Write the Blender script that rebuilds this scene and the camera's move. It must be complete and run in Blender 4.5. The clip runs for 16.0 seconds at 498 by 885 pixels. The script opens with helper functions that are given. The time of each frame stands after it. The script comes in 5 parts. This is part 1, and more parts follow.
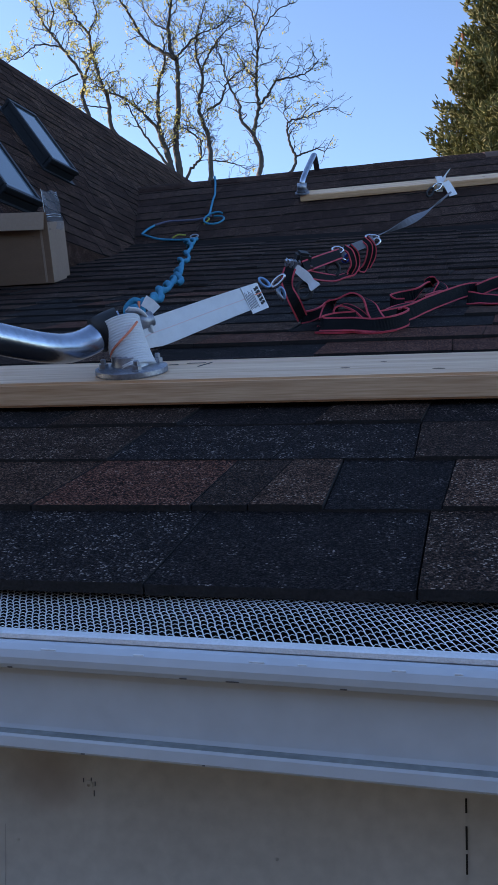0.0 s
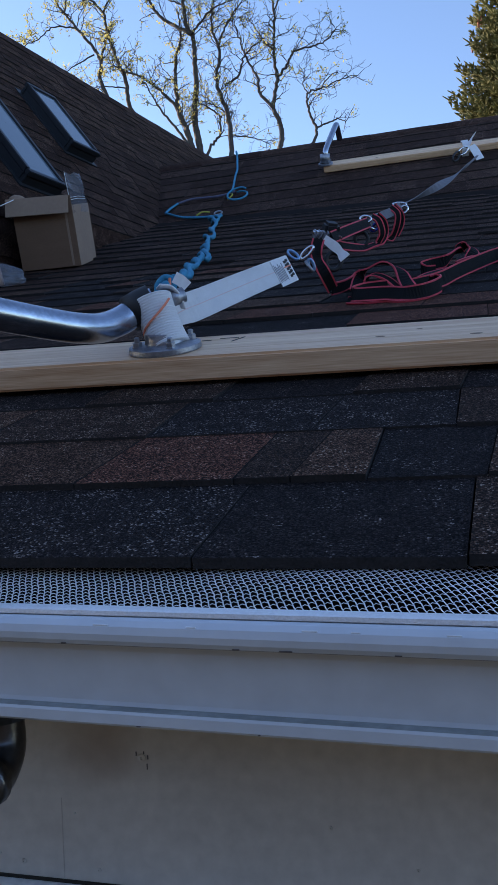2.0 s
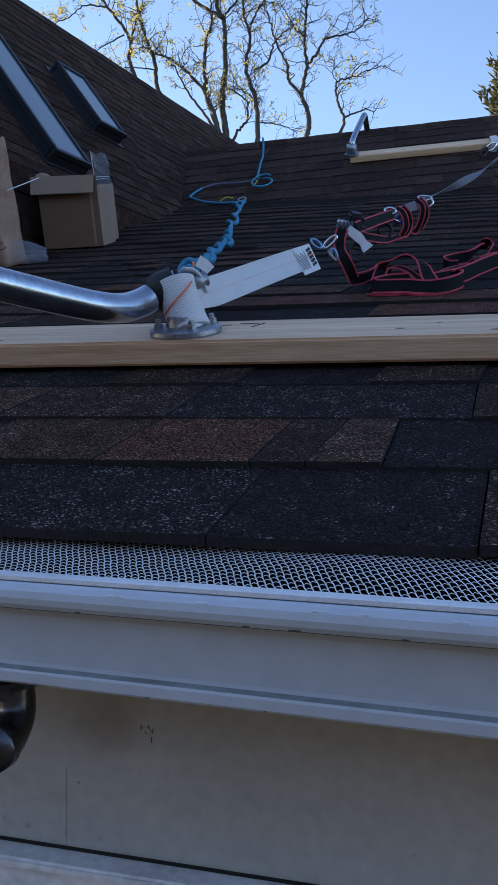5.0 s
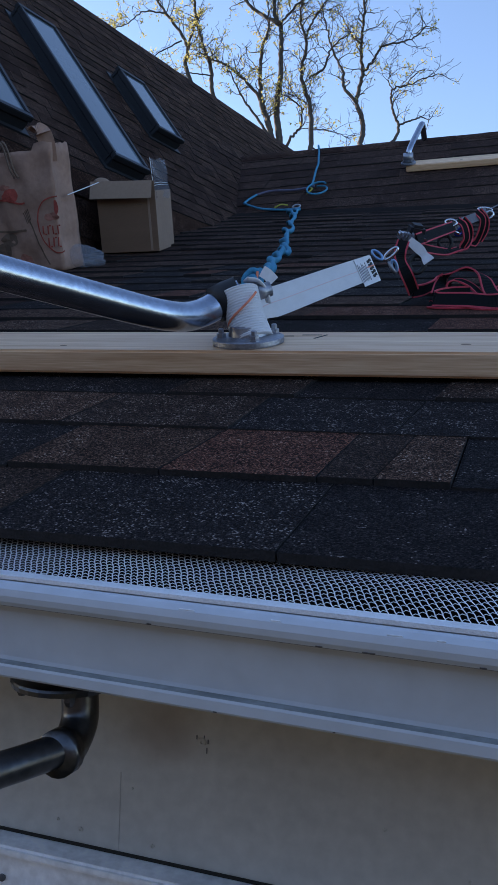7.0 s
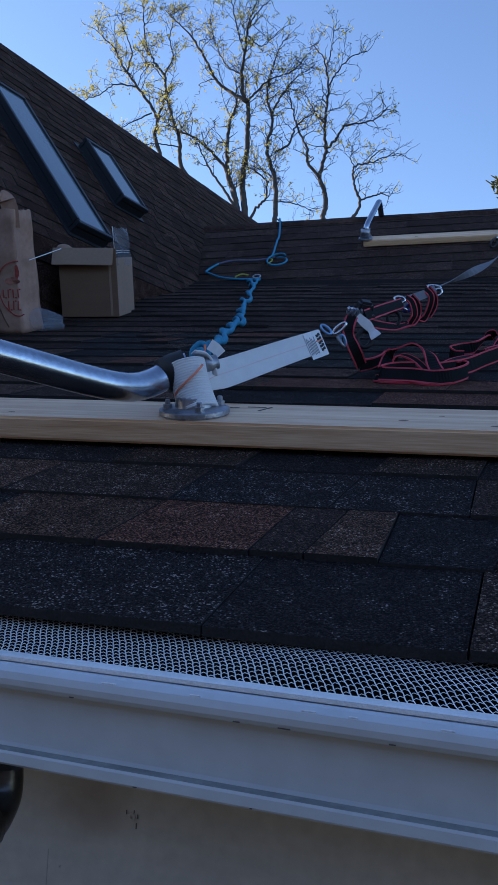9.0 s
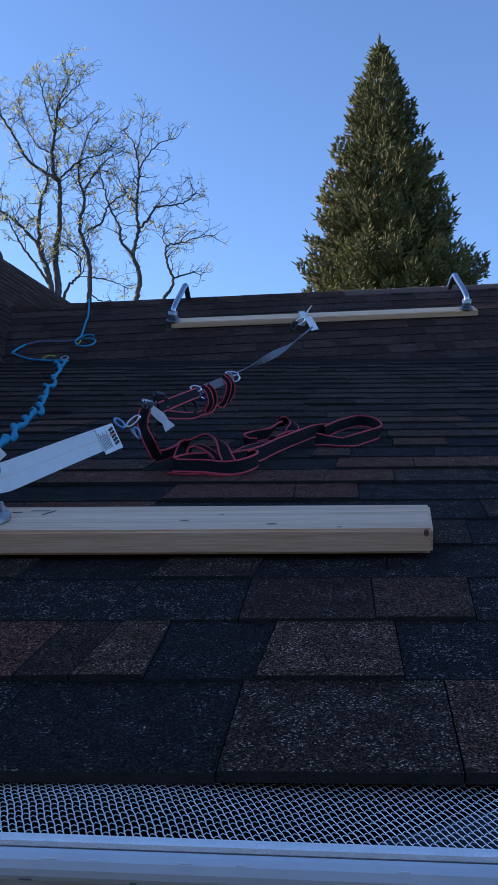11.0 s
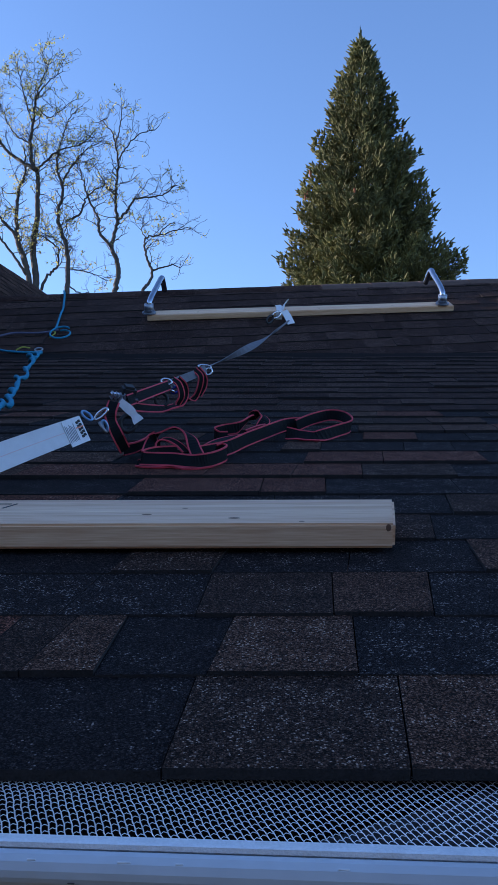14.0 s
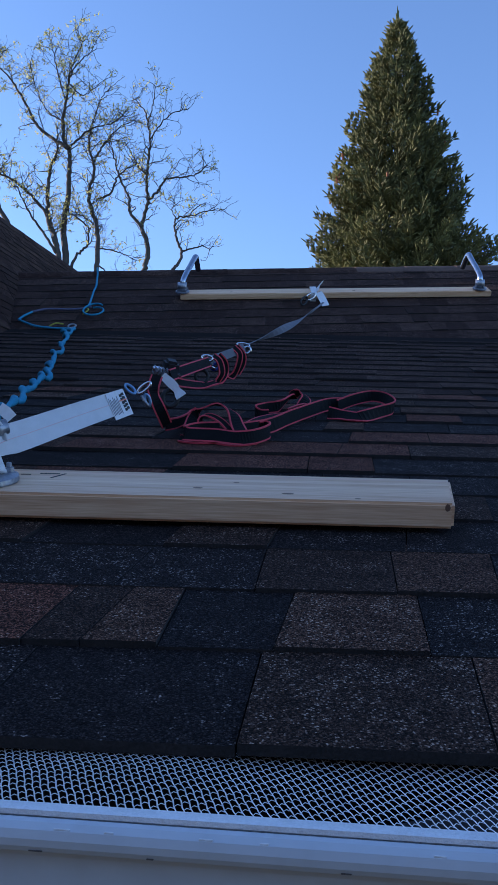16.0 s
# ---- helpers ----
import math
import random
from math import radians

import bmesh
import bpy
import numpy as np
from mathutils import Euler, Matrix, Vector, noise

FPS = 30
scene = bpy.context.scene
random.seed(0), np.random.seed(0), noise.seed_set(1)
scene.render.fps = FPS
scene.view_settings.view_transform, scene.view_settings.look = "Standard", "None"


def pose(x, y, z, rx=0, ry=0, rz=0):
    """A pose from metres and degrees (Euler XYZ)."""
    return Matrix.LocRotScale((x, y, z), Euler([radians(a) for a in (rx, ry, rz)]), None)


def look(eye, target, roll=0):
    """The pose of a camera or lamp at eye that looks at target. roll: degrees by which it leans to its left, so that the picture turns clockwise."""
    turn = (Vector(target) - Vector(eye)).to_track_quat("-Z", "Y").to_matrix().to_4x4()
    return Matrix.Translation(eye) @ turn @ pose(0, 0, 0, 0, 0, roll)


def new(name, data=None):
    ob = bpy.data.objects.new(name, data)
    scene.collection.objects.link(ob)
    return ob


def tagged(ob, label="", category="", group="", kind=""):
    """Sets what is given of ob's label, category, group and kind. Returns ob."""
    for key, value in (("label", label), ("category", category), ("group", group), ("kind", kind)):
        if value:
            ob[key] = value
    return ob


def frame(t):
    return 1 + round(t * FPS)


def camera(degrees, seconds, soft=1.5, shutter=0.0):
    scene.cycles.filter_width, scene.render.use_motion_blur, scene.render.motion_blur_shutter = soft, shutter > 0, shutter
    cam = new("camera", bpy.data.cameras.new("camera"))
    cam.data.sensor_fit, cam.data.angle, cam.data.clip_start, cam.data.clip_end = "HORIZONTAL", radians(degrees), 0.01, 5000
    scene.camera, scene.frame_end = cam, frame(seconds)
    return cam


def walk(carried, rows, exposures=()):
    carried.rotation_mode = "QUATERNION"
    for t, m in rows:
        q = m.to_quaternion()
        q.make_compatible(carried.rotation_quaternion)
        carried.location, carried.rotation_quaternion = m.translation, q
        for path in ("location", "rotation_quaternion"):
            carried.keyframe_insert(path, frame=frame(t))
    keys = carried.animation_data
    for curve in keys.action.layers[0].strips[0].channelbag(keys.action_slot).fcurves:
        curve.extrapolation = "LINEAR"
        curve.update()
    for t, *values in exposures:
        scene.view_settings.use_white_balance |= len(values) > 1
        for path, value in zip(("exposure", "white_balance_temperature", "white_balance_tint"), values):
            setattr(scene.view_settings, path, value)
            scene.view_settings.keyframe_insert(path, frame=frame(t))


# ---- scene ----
cam = camera(33.6, 16.0)
SLOPE = 18.0
RF = pose(0, 0, 0, SLOPE)          # frame of the lower roof: x along the eave, y up the slope, z off the shingles
PATH = [
    (0, (0.133, -0.524, 0.258), (-0.214, 1.364, -0.303), -3.6),
    (0.5, (0.138, -0.53, 0.258), (-0.233, 1.352, -0.31), -5.5),
    (1, (0.131, -0.53, 0.256), (-0.24, 1.348, -0.323), -6.0),
    (1.5, (0.125, -0.527, 0.26), (-0.266, 1.344, -0.329), -6.1),
    (2, (0.123, -0.523, 0.253), (-0.297, 1.335, -0.354), -6.3),
    (2.5, (0.12, -0.524, 0.253), (-0.313, 1.328, -0.364), -6.5),
    (3, (0.123, -0.526, 0.253), (-0.316, 1.323, -0.37), -5.9),
    (3.5, (0.122, -0.535, 0.26), (-0.334, 1.313, -0.355), -4.9),
    (6, (0.12, -0.533, 0.248), (-0.339, 1.306, -0.392), -3.7),
    (6.5, (0.101, -0.536, 0.259), (-0.405, 1.295, -0.365), -3.3),
    (7, (0.098, -0.536, 0.261), (-0.451, 1.286, -0.353), -3.1),
    (7.5, (0.091, -0.542, 0.266), (-0.501, 1.278, -0.314), -2.9),
    (8, (0.103, -0.549, 0.28), (-0.457, 1.304, -0.223), -2.1),
    (8.5, (0.128, -0.555, 0.281), (-0.375, 1.325, -0.182), -1.6),
    (9, (0.127, -0.546, 0.276), (-0.338, 1.341, -0.196), -1.2),
    (9.5, (0.155, -0.533, 0.302), (-0.164, 1.406, -0.066), -0.5),
    (10, (0.168, -0.556, 0.323), (0.015, 1.419, 0.044), -0.7),
    (12.3, (0.203, -0.533, 0.315), (0.185, 1.435, -0.041), -0.5),
    (12.5, (0.194, -0.531, 0.312), (0.172, 1.438, -0.038), -0.3),
    (13, (0.184, -0.528, 0.313), (0.14, 1.441, -0.038), -0.1),
    (13.5, (0.184, -0.527, 0.312), (0.141, 1.443, -0.033), -0.3),
    (14, (0.208, -0.543, 0.32), (0.212, 1.43, -0.006), -0.1),
    (14.5, (0.212, -0.539, 0.319), (0.233, 1.435, -0.004), 0.1),
    (15, (0.19, -0.534, 0.317), (0.191, 1.439, -0.014), 0.6),
    (15.5, (0.183, -0.528, 0.311), (0.163, 1.442, -0.036), 0.9),
    (16, (0.165, -0.518, 0.301), (0.114, 1.448, -0.063), 1.1),
]
walk(cam, [(t, RF @ look(eye, target, roll)) for t, eye, target, roll in PATH],
     [(0.0, 1.50, 7100, 23), (2.0, 1.40, 7250, 23), (3.5, 1.44, 7350, 23), (7.0, 1.42, 7450, 23), (8.0, 1.55, 7400, 23), (8.5, 1.2, 6750, 22), (9.0, 1.15, 6650, 22), (10.0, 1.1, 6150, 21), (12.5, 1.2, 6150, 22), (16.0, 1.2, 6150, 22)])

# ---- world, sun ----
SUN = Vector((-0.93, 0.28, 0.21)).normalized()
world = bpy.data.worlds.new("sky")
scene.world = world
world.use_nodes = True
wt = world.node_tree
sky = wt.nodes.new("ShaderNodeTexSky")
sky.sky_type, sky.sun_disc = "NISHITA", False
sky.sun_elevation = math.asin(SUN.z)
sky.sun_rotation = math.atan2(SUN.x, SUN.y)
sky.altitude, sky.air_density, sky.dust_density, sky.ozone_density = 300, 1.0, 0.35, 3.6
bg = wt.nodes["Background"]
wt.links.new(sky.outputs[0], bg.inputs[0])
bg.inputs[1].default_value = 0.15
sun = new("sun", bpy.data.lights.new("sun", "SUN"))
sun.data.energy, sun.data.angle, sun.data.color = 4.5, radians(0.5), (1.0, 0.9, 0.74)
sun.matrix_world = look(SUN * 60, (0, 0, 0))


# ---- materials ----
def material(name, color, rough=0.7, metal=0.0, var=0.25, scale=8.0, fine=120.0, bump=0.15, dist=0.002, stretch=(1, 1, 1), spec=0.5, tint=None, rand=0.0):
    """Two scales of variation in colour and a fine relief; stretch squeezes the grain along an axis; rand varies it piece by piece."""
    m = bpy.data.materials.new(name)
    m.use_nodes = True
    nt = m.node_tree
    b = nt.nodes["Principled BSDF"]
    b.inputs["Roughness"].default_value, b.inputs["Metallic"].default_value = rough, metal
    b.inputs["Specular IOR Level"].default_value = spec
    tc = nt.nodes.new("ShaderNodeTexCoord")
    mp = nt.nodes.new("ShaderNodeMapping")
    mp.inputs["Scale"].default_value = stretch
    nt.links.new(tc.outputs["Object"], mp.inputs[0])
    n1, n2 = nt.nodes.new("ShaderNodeTexNoise"), nt.nodes.new("ShaderNodeTexNoise")
    n1.inputs["Scale"].default_value, n2.inputs["Scale"].default_value = scale, fine
    n1.inputs["Detail"].default_value, n2.inputs["Detail"].default_value = 5, 3
    for n in (n1, n2):
        nt.links.new(mp.outputs[0], n.inputs["Vector"])
    add = nt.nodes.new("ShaderNodeMath")
    add.operation = "ADD"
    nt.links.new(n1.outputs["Fac"], add.inputs[0])
    nt.links.new(n2.outputs["Fac"], add.inputs[1])
    top = add
    if rand:
        oi = nt.nodes.new("ShaderNodeObjectInfo")
        ma = nt.nodes.new("ShaderNodeMath")
        ma.operation = "MULTIPLY_ADD"
        ma.inputs[1].default_value = rand
        nt.links.new(oi.outputs["Random"], ma.inputs[0])
        nt.links.new(add.outputs[0], ma.inputs[2])
        top = ma
    ramp = nt.nodes.new("ShaderNodeValToRGB")
    mr = nt.nodes.new("ShaderNodeMapRange")
    mr.inputs["From Min"].default_value, mr.inputs["From Max"].default_value = 0.6, 1.4 + rand
    nt.links.new(top.outputs[0], mr.inputs["Value"])
    nt.links.new(mr.outputs[0], ramp.inputs[0])
    c = Vector(color)
    d = Vector(tint) if tint else c * (1 + var)
    ramp.color_ramp.elements[0].color = (*(c * (1 - var)), 1)
    ramp.color_ramp.elements[1].color = (*d, 1)
    nt.links.new(ramp.outputs[0], b.inputs["Base Color"])
    if bump:
        bp = nt.nodes.new("ShaderNodeBump")
        bp.inputs["Strength"].default_value, bp.inputs["Distance"].default_value = bump, dist
        nt.links.new(n2.outputs["Fac"], bp.inputs["Height"])
        nt.links.new(bp.outputs[0], b.inputs["Normal"])
    return m


def granules(name, low, mid, high, spark, island=False):
    """Mineral-coated shingle: grains of 1 to 2 mm in mixed colours, dark gaps, a few pale ones, soft blotches."""
    m = bpy.data.materials.new(name)
    m.use_nodes = True
    nt = m.node_tree
    b = nt.nodes["Principled BSDF"]
    b.inputs["Roughness"].default_value = 0.9
    b.inputs["Specular IOR Level"].default_value = 0.12
    tc = nt.nodes.new("ShaderNodeTexCoord")
    v = nt.nodes.new("ShaderNodeTexVoronoi")
    v.inputs["Scale"].default_value = 600
    n = nt.nodes.new("ShaderNodeTexNoise")
    n.inputs["Scale"].default_value, n.inputs["Detail"].default_value = 26, 8
    for q in (v, n):
        nt.links.new(tc.outputs["Object"], q.inputs["Vector"])
    sep = nt.nodes.new("ShaderNodeSeparateColor")
    nt.links.new(v.outputs["Color"], sep.inputs[0])
    soft = nt.nodes.new("ShaderNodeMath")
    soft.operation = "MULTIPLY_ADD"
    soft.inputs[1].default_value, soft.inputs[2].default_value = 0.50, -0.34 if island else -0.33
    nt.links.new(n.outputs["Fac"], soft.inputs[0])
    add = nt.nodes.new("ShaderNodeMath")
    nt.links.new(sep.outputs[0], add.inputs[0])
    nt.links.new(soft.outputs[0], add.inputs[1])
    rnd = nt.nodes.new("ShaderNodeNewGeometry" if island else "ShaderNodeObjectInfo")
    sh = nt.nodes.new("ShaderNodeMath")
    sh.operation = "MULTIPLY_ADD"
    sh.inputs[1].default_value = 0.24 if island else 0.08
    nt.links.new(rnd.outputs["Random Per Island" if island else "Random"], sh.inputs[0])
    nt.links.new(add.outputs[0], sh.inputs[2])
    ramp = nt.nodes.new("ShaderNodeValToRGB")
    nt.links.new(sh.outputs[0], ramp.inputs[0])
    e = ramp.color_ramp.elements
    e[0].position, e[0].color = 0.12, (*low, 1)
    e[1].position, e[1].color = 0.99, (*spark, 1)
    for at, c in ((0.52, mid), (0.90, high)):
        e.new(at).color = (*c, 1)
    gap = nt.nodes.new("ShaderNodeMapRange")
    gap.inputs["From Min"].default_value, gap.inputs["From Max"].default_value = 0.35, 0.75
    gap.inputs["To Min"].default_value, gap.inputs["To Max"].default_value = 0.0, 0.75
    nt.links.new(v.outputs["Distance"], gap.inputs["Value"])
    mx = nt.nodes.new("ShaderNodeMixRGB")
    mx.inputs[2].default_value = (*(0.6 * c for c in low), 1)
    nt.links.new(gap.outputs[0], mx.inputs[0])
    nt.links.new(ramp.outputs[0], mx.inputs[1])
    nt.links.new(mx.outputs[0], b.inputs["Base Color"])
    bp = nt.nodes.new("ShaderNodeBump")
    bp.invert = True
    bp.inputs["Strength"].default_value, bp.inputs["Distance"].default_value = 0.8, 0.0016
    nt.links.new(v.outputs["Distance"], bp.inputs["Height"])
    nt.links.new(bp.outputs[0], b.inputs["Normal"])
    return m


M = {}
M["dark"] = granules("shingle_blue_black", (0.006, 0.005, 0.006), (0.022, 0.017, 0.018), (0.060, 0.047, 0.045), (0.36, 0.29, 0.26))
M["brown"] = granules("shingle_brown", (0.013, 0.008, 0.006), (0.100, 0.048, 0.032), (0.260, 0.135, 0.092), (0.58, 0.40, 0.31))
M["red"] = granules("shingle_red_brown", (0.016, 0.008, 0.006), (0.150, 0.053, 0.035), (0.360, 0.140, 0.092), (0.60, 0.35, 0.26))
M["umber"] = granules("shingle_umber", (0.010, 0.007, 0.006), (0.052, 0.029, 0.022), (0.140, 0.080, 0.059), (0.50, 0.36, 0.29))
M["mixed"] = granules("shingle_weathered_blend", (0.010, 0.006, 0.005), (0.046, 0.020, 0.015), (0.115, 0.055, 0.040), (0.28, 0.17, 0.13), True)
M["asphalt"] = material("asphalt_core", (0.018, 0.015, 0.015), 0.9, var=0.7, scale=60, fine=420, bump=0.6)
M["wood"] = material("pine_board", (0.88, 0.42, 0.21), 0.5, var=0.34, scale=4.0, fine=34, bump=0.12, stretch=(0.5, 16, 16), tint=(0.98, 0.69, 0.45))
M["knot"] = material("pine_knot", (0.20, 0.10, 0.05), 0.6, var=0.5, scale=120, fine=300)
M["endgrain"] = material("pine_end_grain", (0.16, 0.08, 0.05), 0.8, var=0.4, scale=60, fine=300)
M["ink"] = material("black_ink", (0.02, 0.02, 0.02), 0.7)
M["steel"] = material("galvanized_steel", (0.38, 0.43, 0.50), 0.24, 1.0, var=0.22, scale=30, fine=160, bump=0.06)
M["zinc"] = material("dull_zinc", (0.33, 0.35, 0.39), 0.42, 0.85, var=0.3, scale=40, fine=250, bump=0.25)
M["rubber"] = material("black_rubber", (0.012, 0.012, 0.014), 0.6, var=0.3)
M["web"] = material("white_webbing", (0.70, 0.70, 0.71), 0.8, var=0.08, scale=30, fine=600, bump=0.4, stretch=(1, 1, 3))
M["orange"] = material("orange_thread", (0.90, 0.27, 0.16), 0.8, var=0.1)
M["tag"] = material("white_tag", (0.75, 0.76, 0.78), 0.7, var=0.06, scale=60)
M["print"] = material("grey_print", (0.09, 0.09, 0.10), 0.8, var=0.2)
M["pale_print"] = material("pale_grey_print", (0.30, 0.31, 0.34), 0.8, var=0.2)
M["black_web"] = material("black_webbing", (0.007, 0.007, 0.008), 0.75, var=0.3, scale=40, fine=700, bump=0.4, spec=0.15)
M["red_web"] = material("red_webbing_edge", (0.62, 0.050, 0.075), 0.7, var=0.25, scale=60, fine=500, bump=0.3)
M["grey_web"] = material("grey_webbing", (0.12, 0.12, 0.14), 0.6, var=0.2, scale=40, fine=500)
M["rope"] = material("blue_rope", (0.008, 0.24, 0.39), 0.85, var=0.3, scale=60, fine=400, bump=0.5)
M["rope2"] = material("purple_grey_rope", (0.10, 0.10, 0.17), 0.7, var=0.3, scale=60, fine=400, bump=0.5)
M["yellow"] = material("yellow_cord", (0.35, 0.34, 0.05), 0.7)
M["blue_metal"] = material("pale_blue_metal", (0.20, 0.38, 0.60), 0.3, 0.6, var=0.1)
M["chrome"] = material("bright_steel", (0.65, 0.66, 0.68), 0.2, 1.0, var=0.1)
M["blue"] = material("blue_anodized", (0.03, 0.07, 0.40), 0.3, 0.6)
M["gutter"] = material("white_painted_aluminium", (0.54, 0.585, 0.635), 0.27, var=0.08, scale=5, fine=40, bump=0.03)
M["ledge_dirt"] = material("dirt_on_ledge", (0.28, 0.30, 0.30), 0.8, var=0.3, scale=20)
M["chip"] = material("paint_chip", (0.7, 0.71, 0.72), 0.4)
M["grime"] = material("grime_line", (0.10, 0.10, 0.11), 0.8, var=0.4, scale=30)
M["mesh"] = material("aluminium_mesh", (0.82, 0.83, 0.84), 0.4, 0.5, var=0.15)
M["edge"] = material("bright_aluminium_edge", (0.82, 0.84, 0.86), 0.35, 0.3, var=0.12, scale=60, fine=500, bump=0.4)
# darker copy of the gutter's paint: the shade inside the trough, put into colour
M["dark_in"] = material("gutter_inside_shade", (0.10, 0.10, 0.11), 0.7, var=0.3)
M["ply"] = material("beige_painted_plywood", (0.54, 0.52, 0.48), 0.75, var=0.16, scale=5, fine=60, bump=0.1)
M["ply_line"] = material("crack_in_paint", (0.42, 0.40, 0.37), 0.8)
M["crack"] = material("dark_seam", (0.02, 0.018, 0.015), 0.9)
M["white"] = material("weathered_white_paint", (0.86, 0.87, 0.90), 0.6, var=0.25, scale=14, fine=90, bump=0.2)
M["iron"] = material("black_iron_pipe", (0.11, 0.11, 0.115), 0.30, 0.9, var=0.3, scale=30, fine=120, bump=0.15)
M["card"] = material("cardboard", (0.20, 0.112, 0.070), 0.85, var=0.12, scale=8, fine=90, bump=0.1, stretch=(1, 1, 4))
M["card_in"] = material("cardboard_pale_side", (0.32, 0.21, 0.15), 0.85, var=0.1, scale=10, fine=90)
M["paper"] = material("brown_paper", (0.38, 0.22, 0.16), 0.85, var=0.18, scale=7, fine=60, bump=0.3, dist=0.004)
M["red_print"] = material("red_print", (0.42, 0.07, 0.05), 0.85, var=0.3, scale=40)
M["faded_red"] = material("faded_red_print", (0.36, 0.14, 0.10), 0.85, var=0.3, scale=60)
M["brown_print"] = material("brown_print", (0.16, 0.10, 0.07), 0.85, var=0.3, scale=40)
M["frame"] = material("dark_bronze_metal", (0.018, 0.021, 0.026), 0.5, 0.2, var=0.2)
M["pink"] = material("faded_orange_thread", (0.78, 0.50, 0.47), 0.8, var=0.1)
M["glass"] = material("skylight_glass", (0.10, 0.14, 0.17), 0.05, 0.0, var=0.1, bump=0.0, spec=1.0)
M["lead"] = material("roof_deck", (0.016, 0.012, 0.011), 0.95, var=0.3, spec=0.05)
M["cap"] = material("ridge_cap_brown", (0.10, 0.055, 0.04), 0.85, var=0.4, scale=30, fine=400, bump=0.5)
M["bark"] = material("grey_bark", (0.060, 0.053, 0.048), 0.9, var=0.4, scale=4, fine=30, bump=0.5, dist=0.02)
M["leaf"] = material("yellow_green_leaf", (0.40, 0.38, 0.13), 0.7, var=0.45, scale=1.5, fine=10, bump=0)
M["needle"] = material("spruce_needles", (0.060, 0.072, 0.022), 0.75, var=0.5, scale=0.9, fine=9, bump=0.6, dist=0.05, tint=(0.20, 0.195, 0.060))
M["cone"] = material("brown_cones", (0.22, 0.07, 0.03), 0.8, var=0.3)
M["grass"] = material("lawn", (0.036, 0.042, 0.030), 0.9, var=0.4, scale=0.6, fine=8)
# dark colour of the unseen wall that blocks sky light from behind
M["fence"] = material("dark_blocker", (0.045, 0.045, 0.048), 0.9, var=0.4, scale=1.5, fine=12)
def stain(key, at, size, color):
    """A rusty water stain of its own shape on a painted board."""
    nt = M[key].node_tree
    b_ = nt.nodes["Principled BSDF"]
    src = b_.inputs["Base Color"].links[0].from_socket
    tc_, sub_, ns_ = nt.nodes.new("ShaderNodeTexCoord"), nt.nodes.new("ShaderNodeVectorMath"), nt.nodes.new("ShaderNodeTexNoise")
    sub_.operation = "SUBTRACT"
    sub_.inputs[1].default_value = at
    sc_, ln_ = nt.nodes.new("ShaderNodeVectorMath"), nt.nodes.new("ShaderNodeVectorMath")
    sc_.operation, ln_.operation = "DIVIDE", "LENGTH"
    sc_.inputs[1].default_value = size
    ns_.inputs["Scale"].default_value = 18
    ad_, mr_, mx_ = nt.nodes.new("ShaderNodeMath"), nt.nodes.new("ShaderNodeMapRange"), nt.nodes.new("ShaderNodeMixRGB")
    nt.links.new(tc_.outputs["Object"], sub_.inputs[0])
    nt.links.new(tc_.outputs["Object"], ns_.inputs["Vector"])
    nt.links.new(sub_.outputs[0], sc_.inputs[0])
    nt.links.new(sc_.outputs[0], ln_.inputs[0])
    nt.links.new(ln_.outputs["Value"], ad_.inputs[0])
    nt.links.new(ns_.outputs["Fac"], ad_.inputs[1])
    mr_.interpolation_type = "SMOOTHSTEP"
    mr_.inputs["From Min"].default_value, mr_.inputs["From Max"].default_value = 1.55, 0.55
    mr_.inputs["To Max"].default_value = 0.6
    nt.links.new(ad_.outputs[0], mr_.inputs["Value"])
    nt.links.new(mr_.outputs[0], mx_.inputs[0])
    nt.links.new(src, mx_.inputs[1])
    mx_.inputs[2].default_value = (*color, 1)
    nt.links.new(mx_.outputs[0], b_.inputs["Base Color"])


stain("ply", (-0.212, 0.2, -0.225), (0.060, 1, 0.050), (0.32, 0.25, 0.20))
for key, through_part in (("leaf", 0.45), ("needle", 0.12)):
    # thin leaves let part of the light through
    nt = M[key].node_tree
    b_, o_ = nt.nodes["Principled BSDF"], nt.nodes["Material Output"]
    tl_, mx_ = nt.nodes.new("ShaderNodeBsdfTranslucent"), nt.nodes.new("ShaderNodeMixShader")
    nt.links.new(b_.inputs["Base Color"].links[0].from_socket, tl_.inputs["Color"])
    mx_.inputs[0].default_value = through_part
    nt.links.new(b_.outputs[0], mx_.inputs[1])
    nt.links.new(tl_.outputs[0], mx_.inputs[2])
    nt.links.new(mx_.outputs[0], o_.inputs["Surface"])
pl = bpy.data.materials.new("clear_plastic")
pl.use_nodes = True
pb = pl.node_tree.nodes["Principled BSDF"]
pb.inputs["Base Color"].default_value = (0.45, 0.5, 0.58, 1)
pb.inputs["Roughness"].default_value, pb.inputs["Alpha"].default_value = 0.15, 0.22
M["plastic"] = pl


# ---- mesh helpers ----
def thing(name, m, label, category, group="", kind=""):
    ob = new(name)
    ob.matrix_world = m
    ob.empty_display_size = 0.05
    return tagged(ob, label, category, group, kind)


def mesh_of(name, bm, mats, smooth=False):
    bmesh.ops.recalc_face_normals(bm, faces=bm.faces)
    me = bpy.data.meshes.new(name)
    bm.to_mesh(me)
    bm.free()
    for k in (mats if isinstance(mats, (list, tuple)) else [mats]):
        me.materials.append(M[k])
    if smooth:
        for p in me.polygons:
            p.use_smooth = True
    return me


def part(name, bm, mats, parent, label="", smooth=False):
    ob = new(name, mesh_of(name, bm, mats, smooth))
    ob.parent = parent
    return tagged(ob, label)


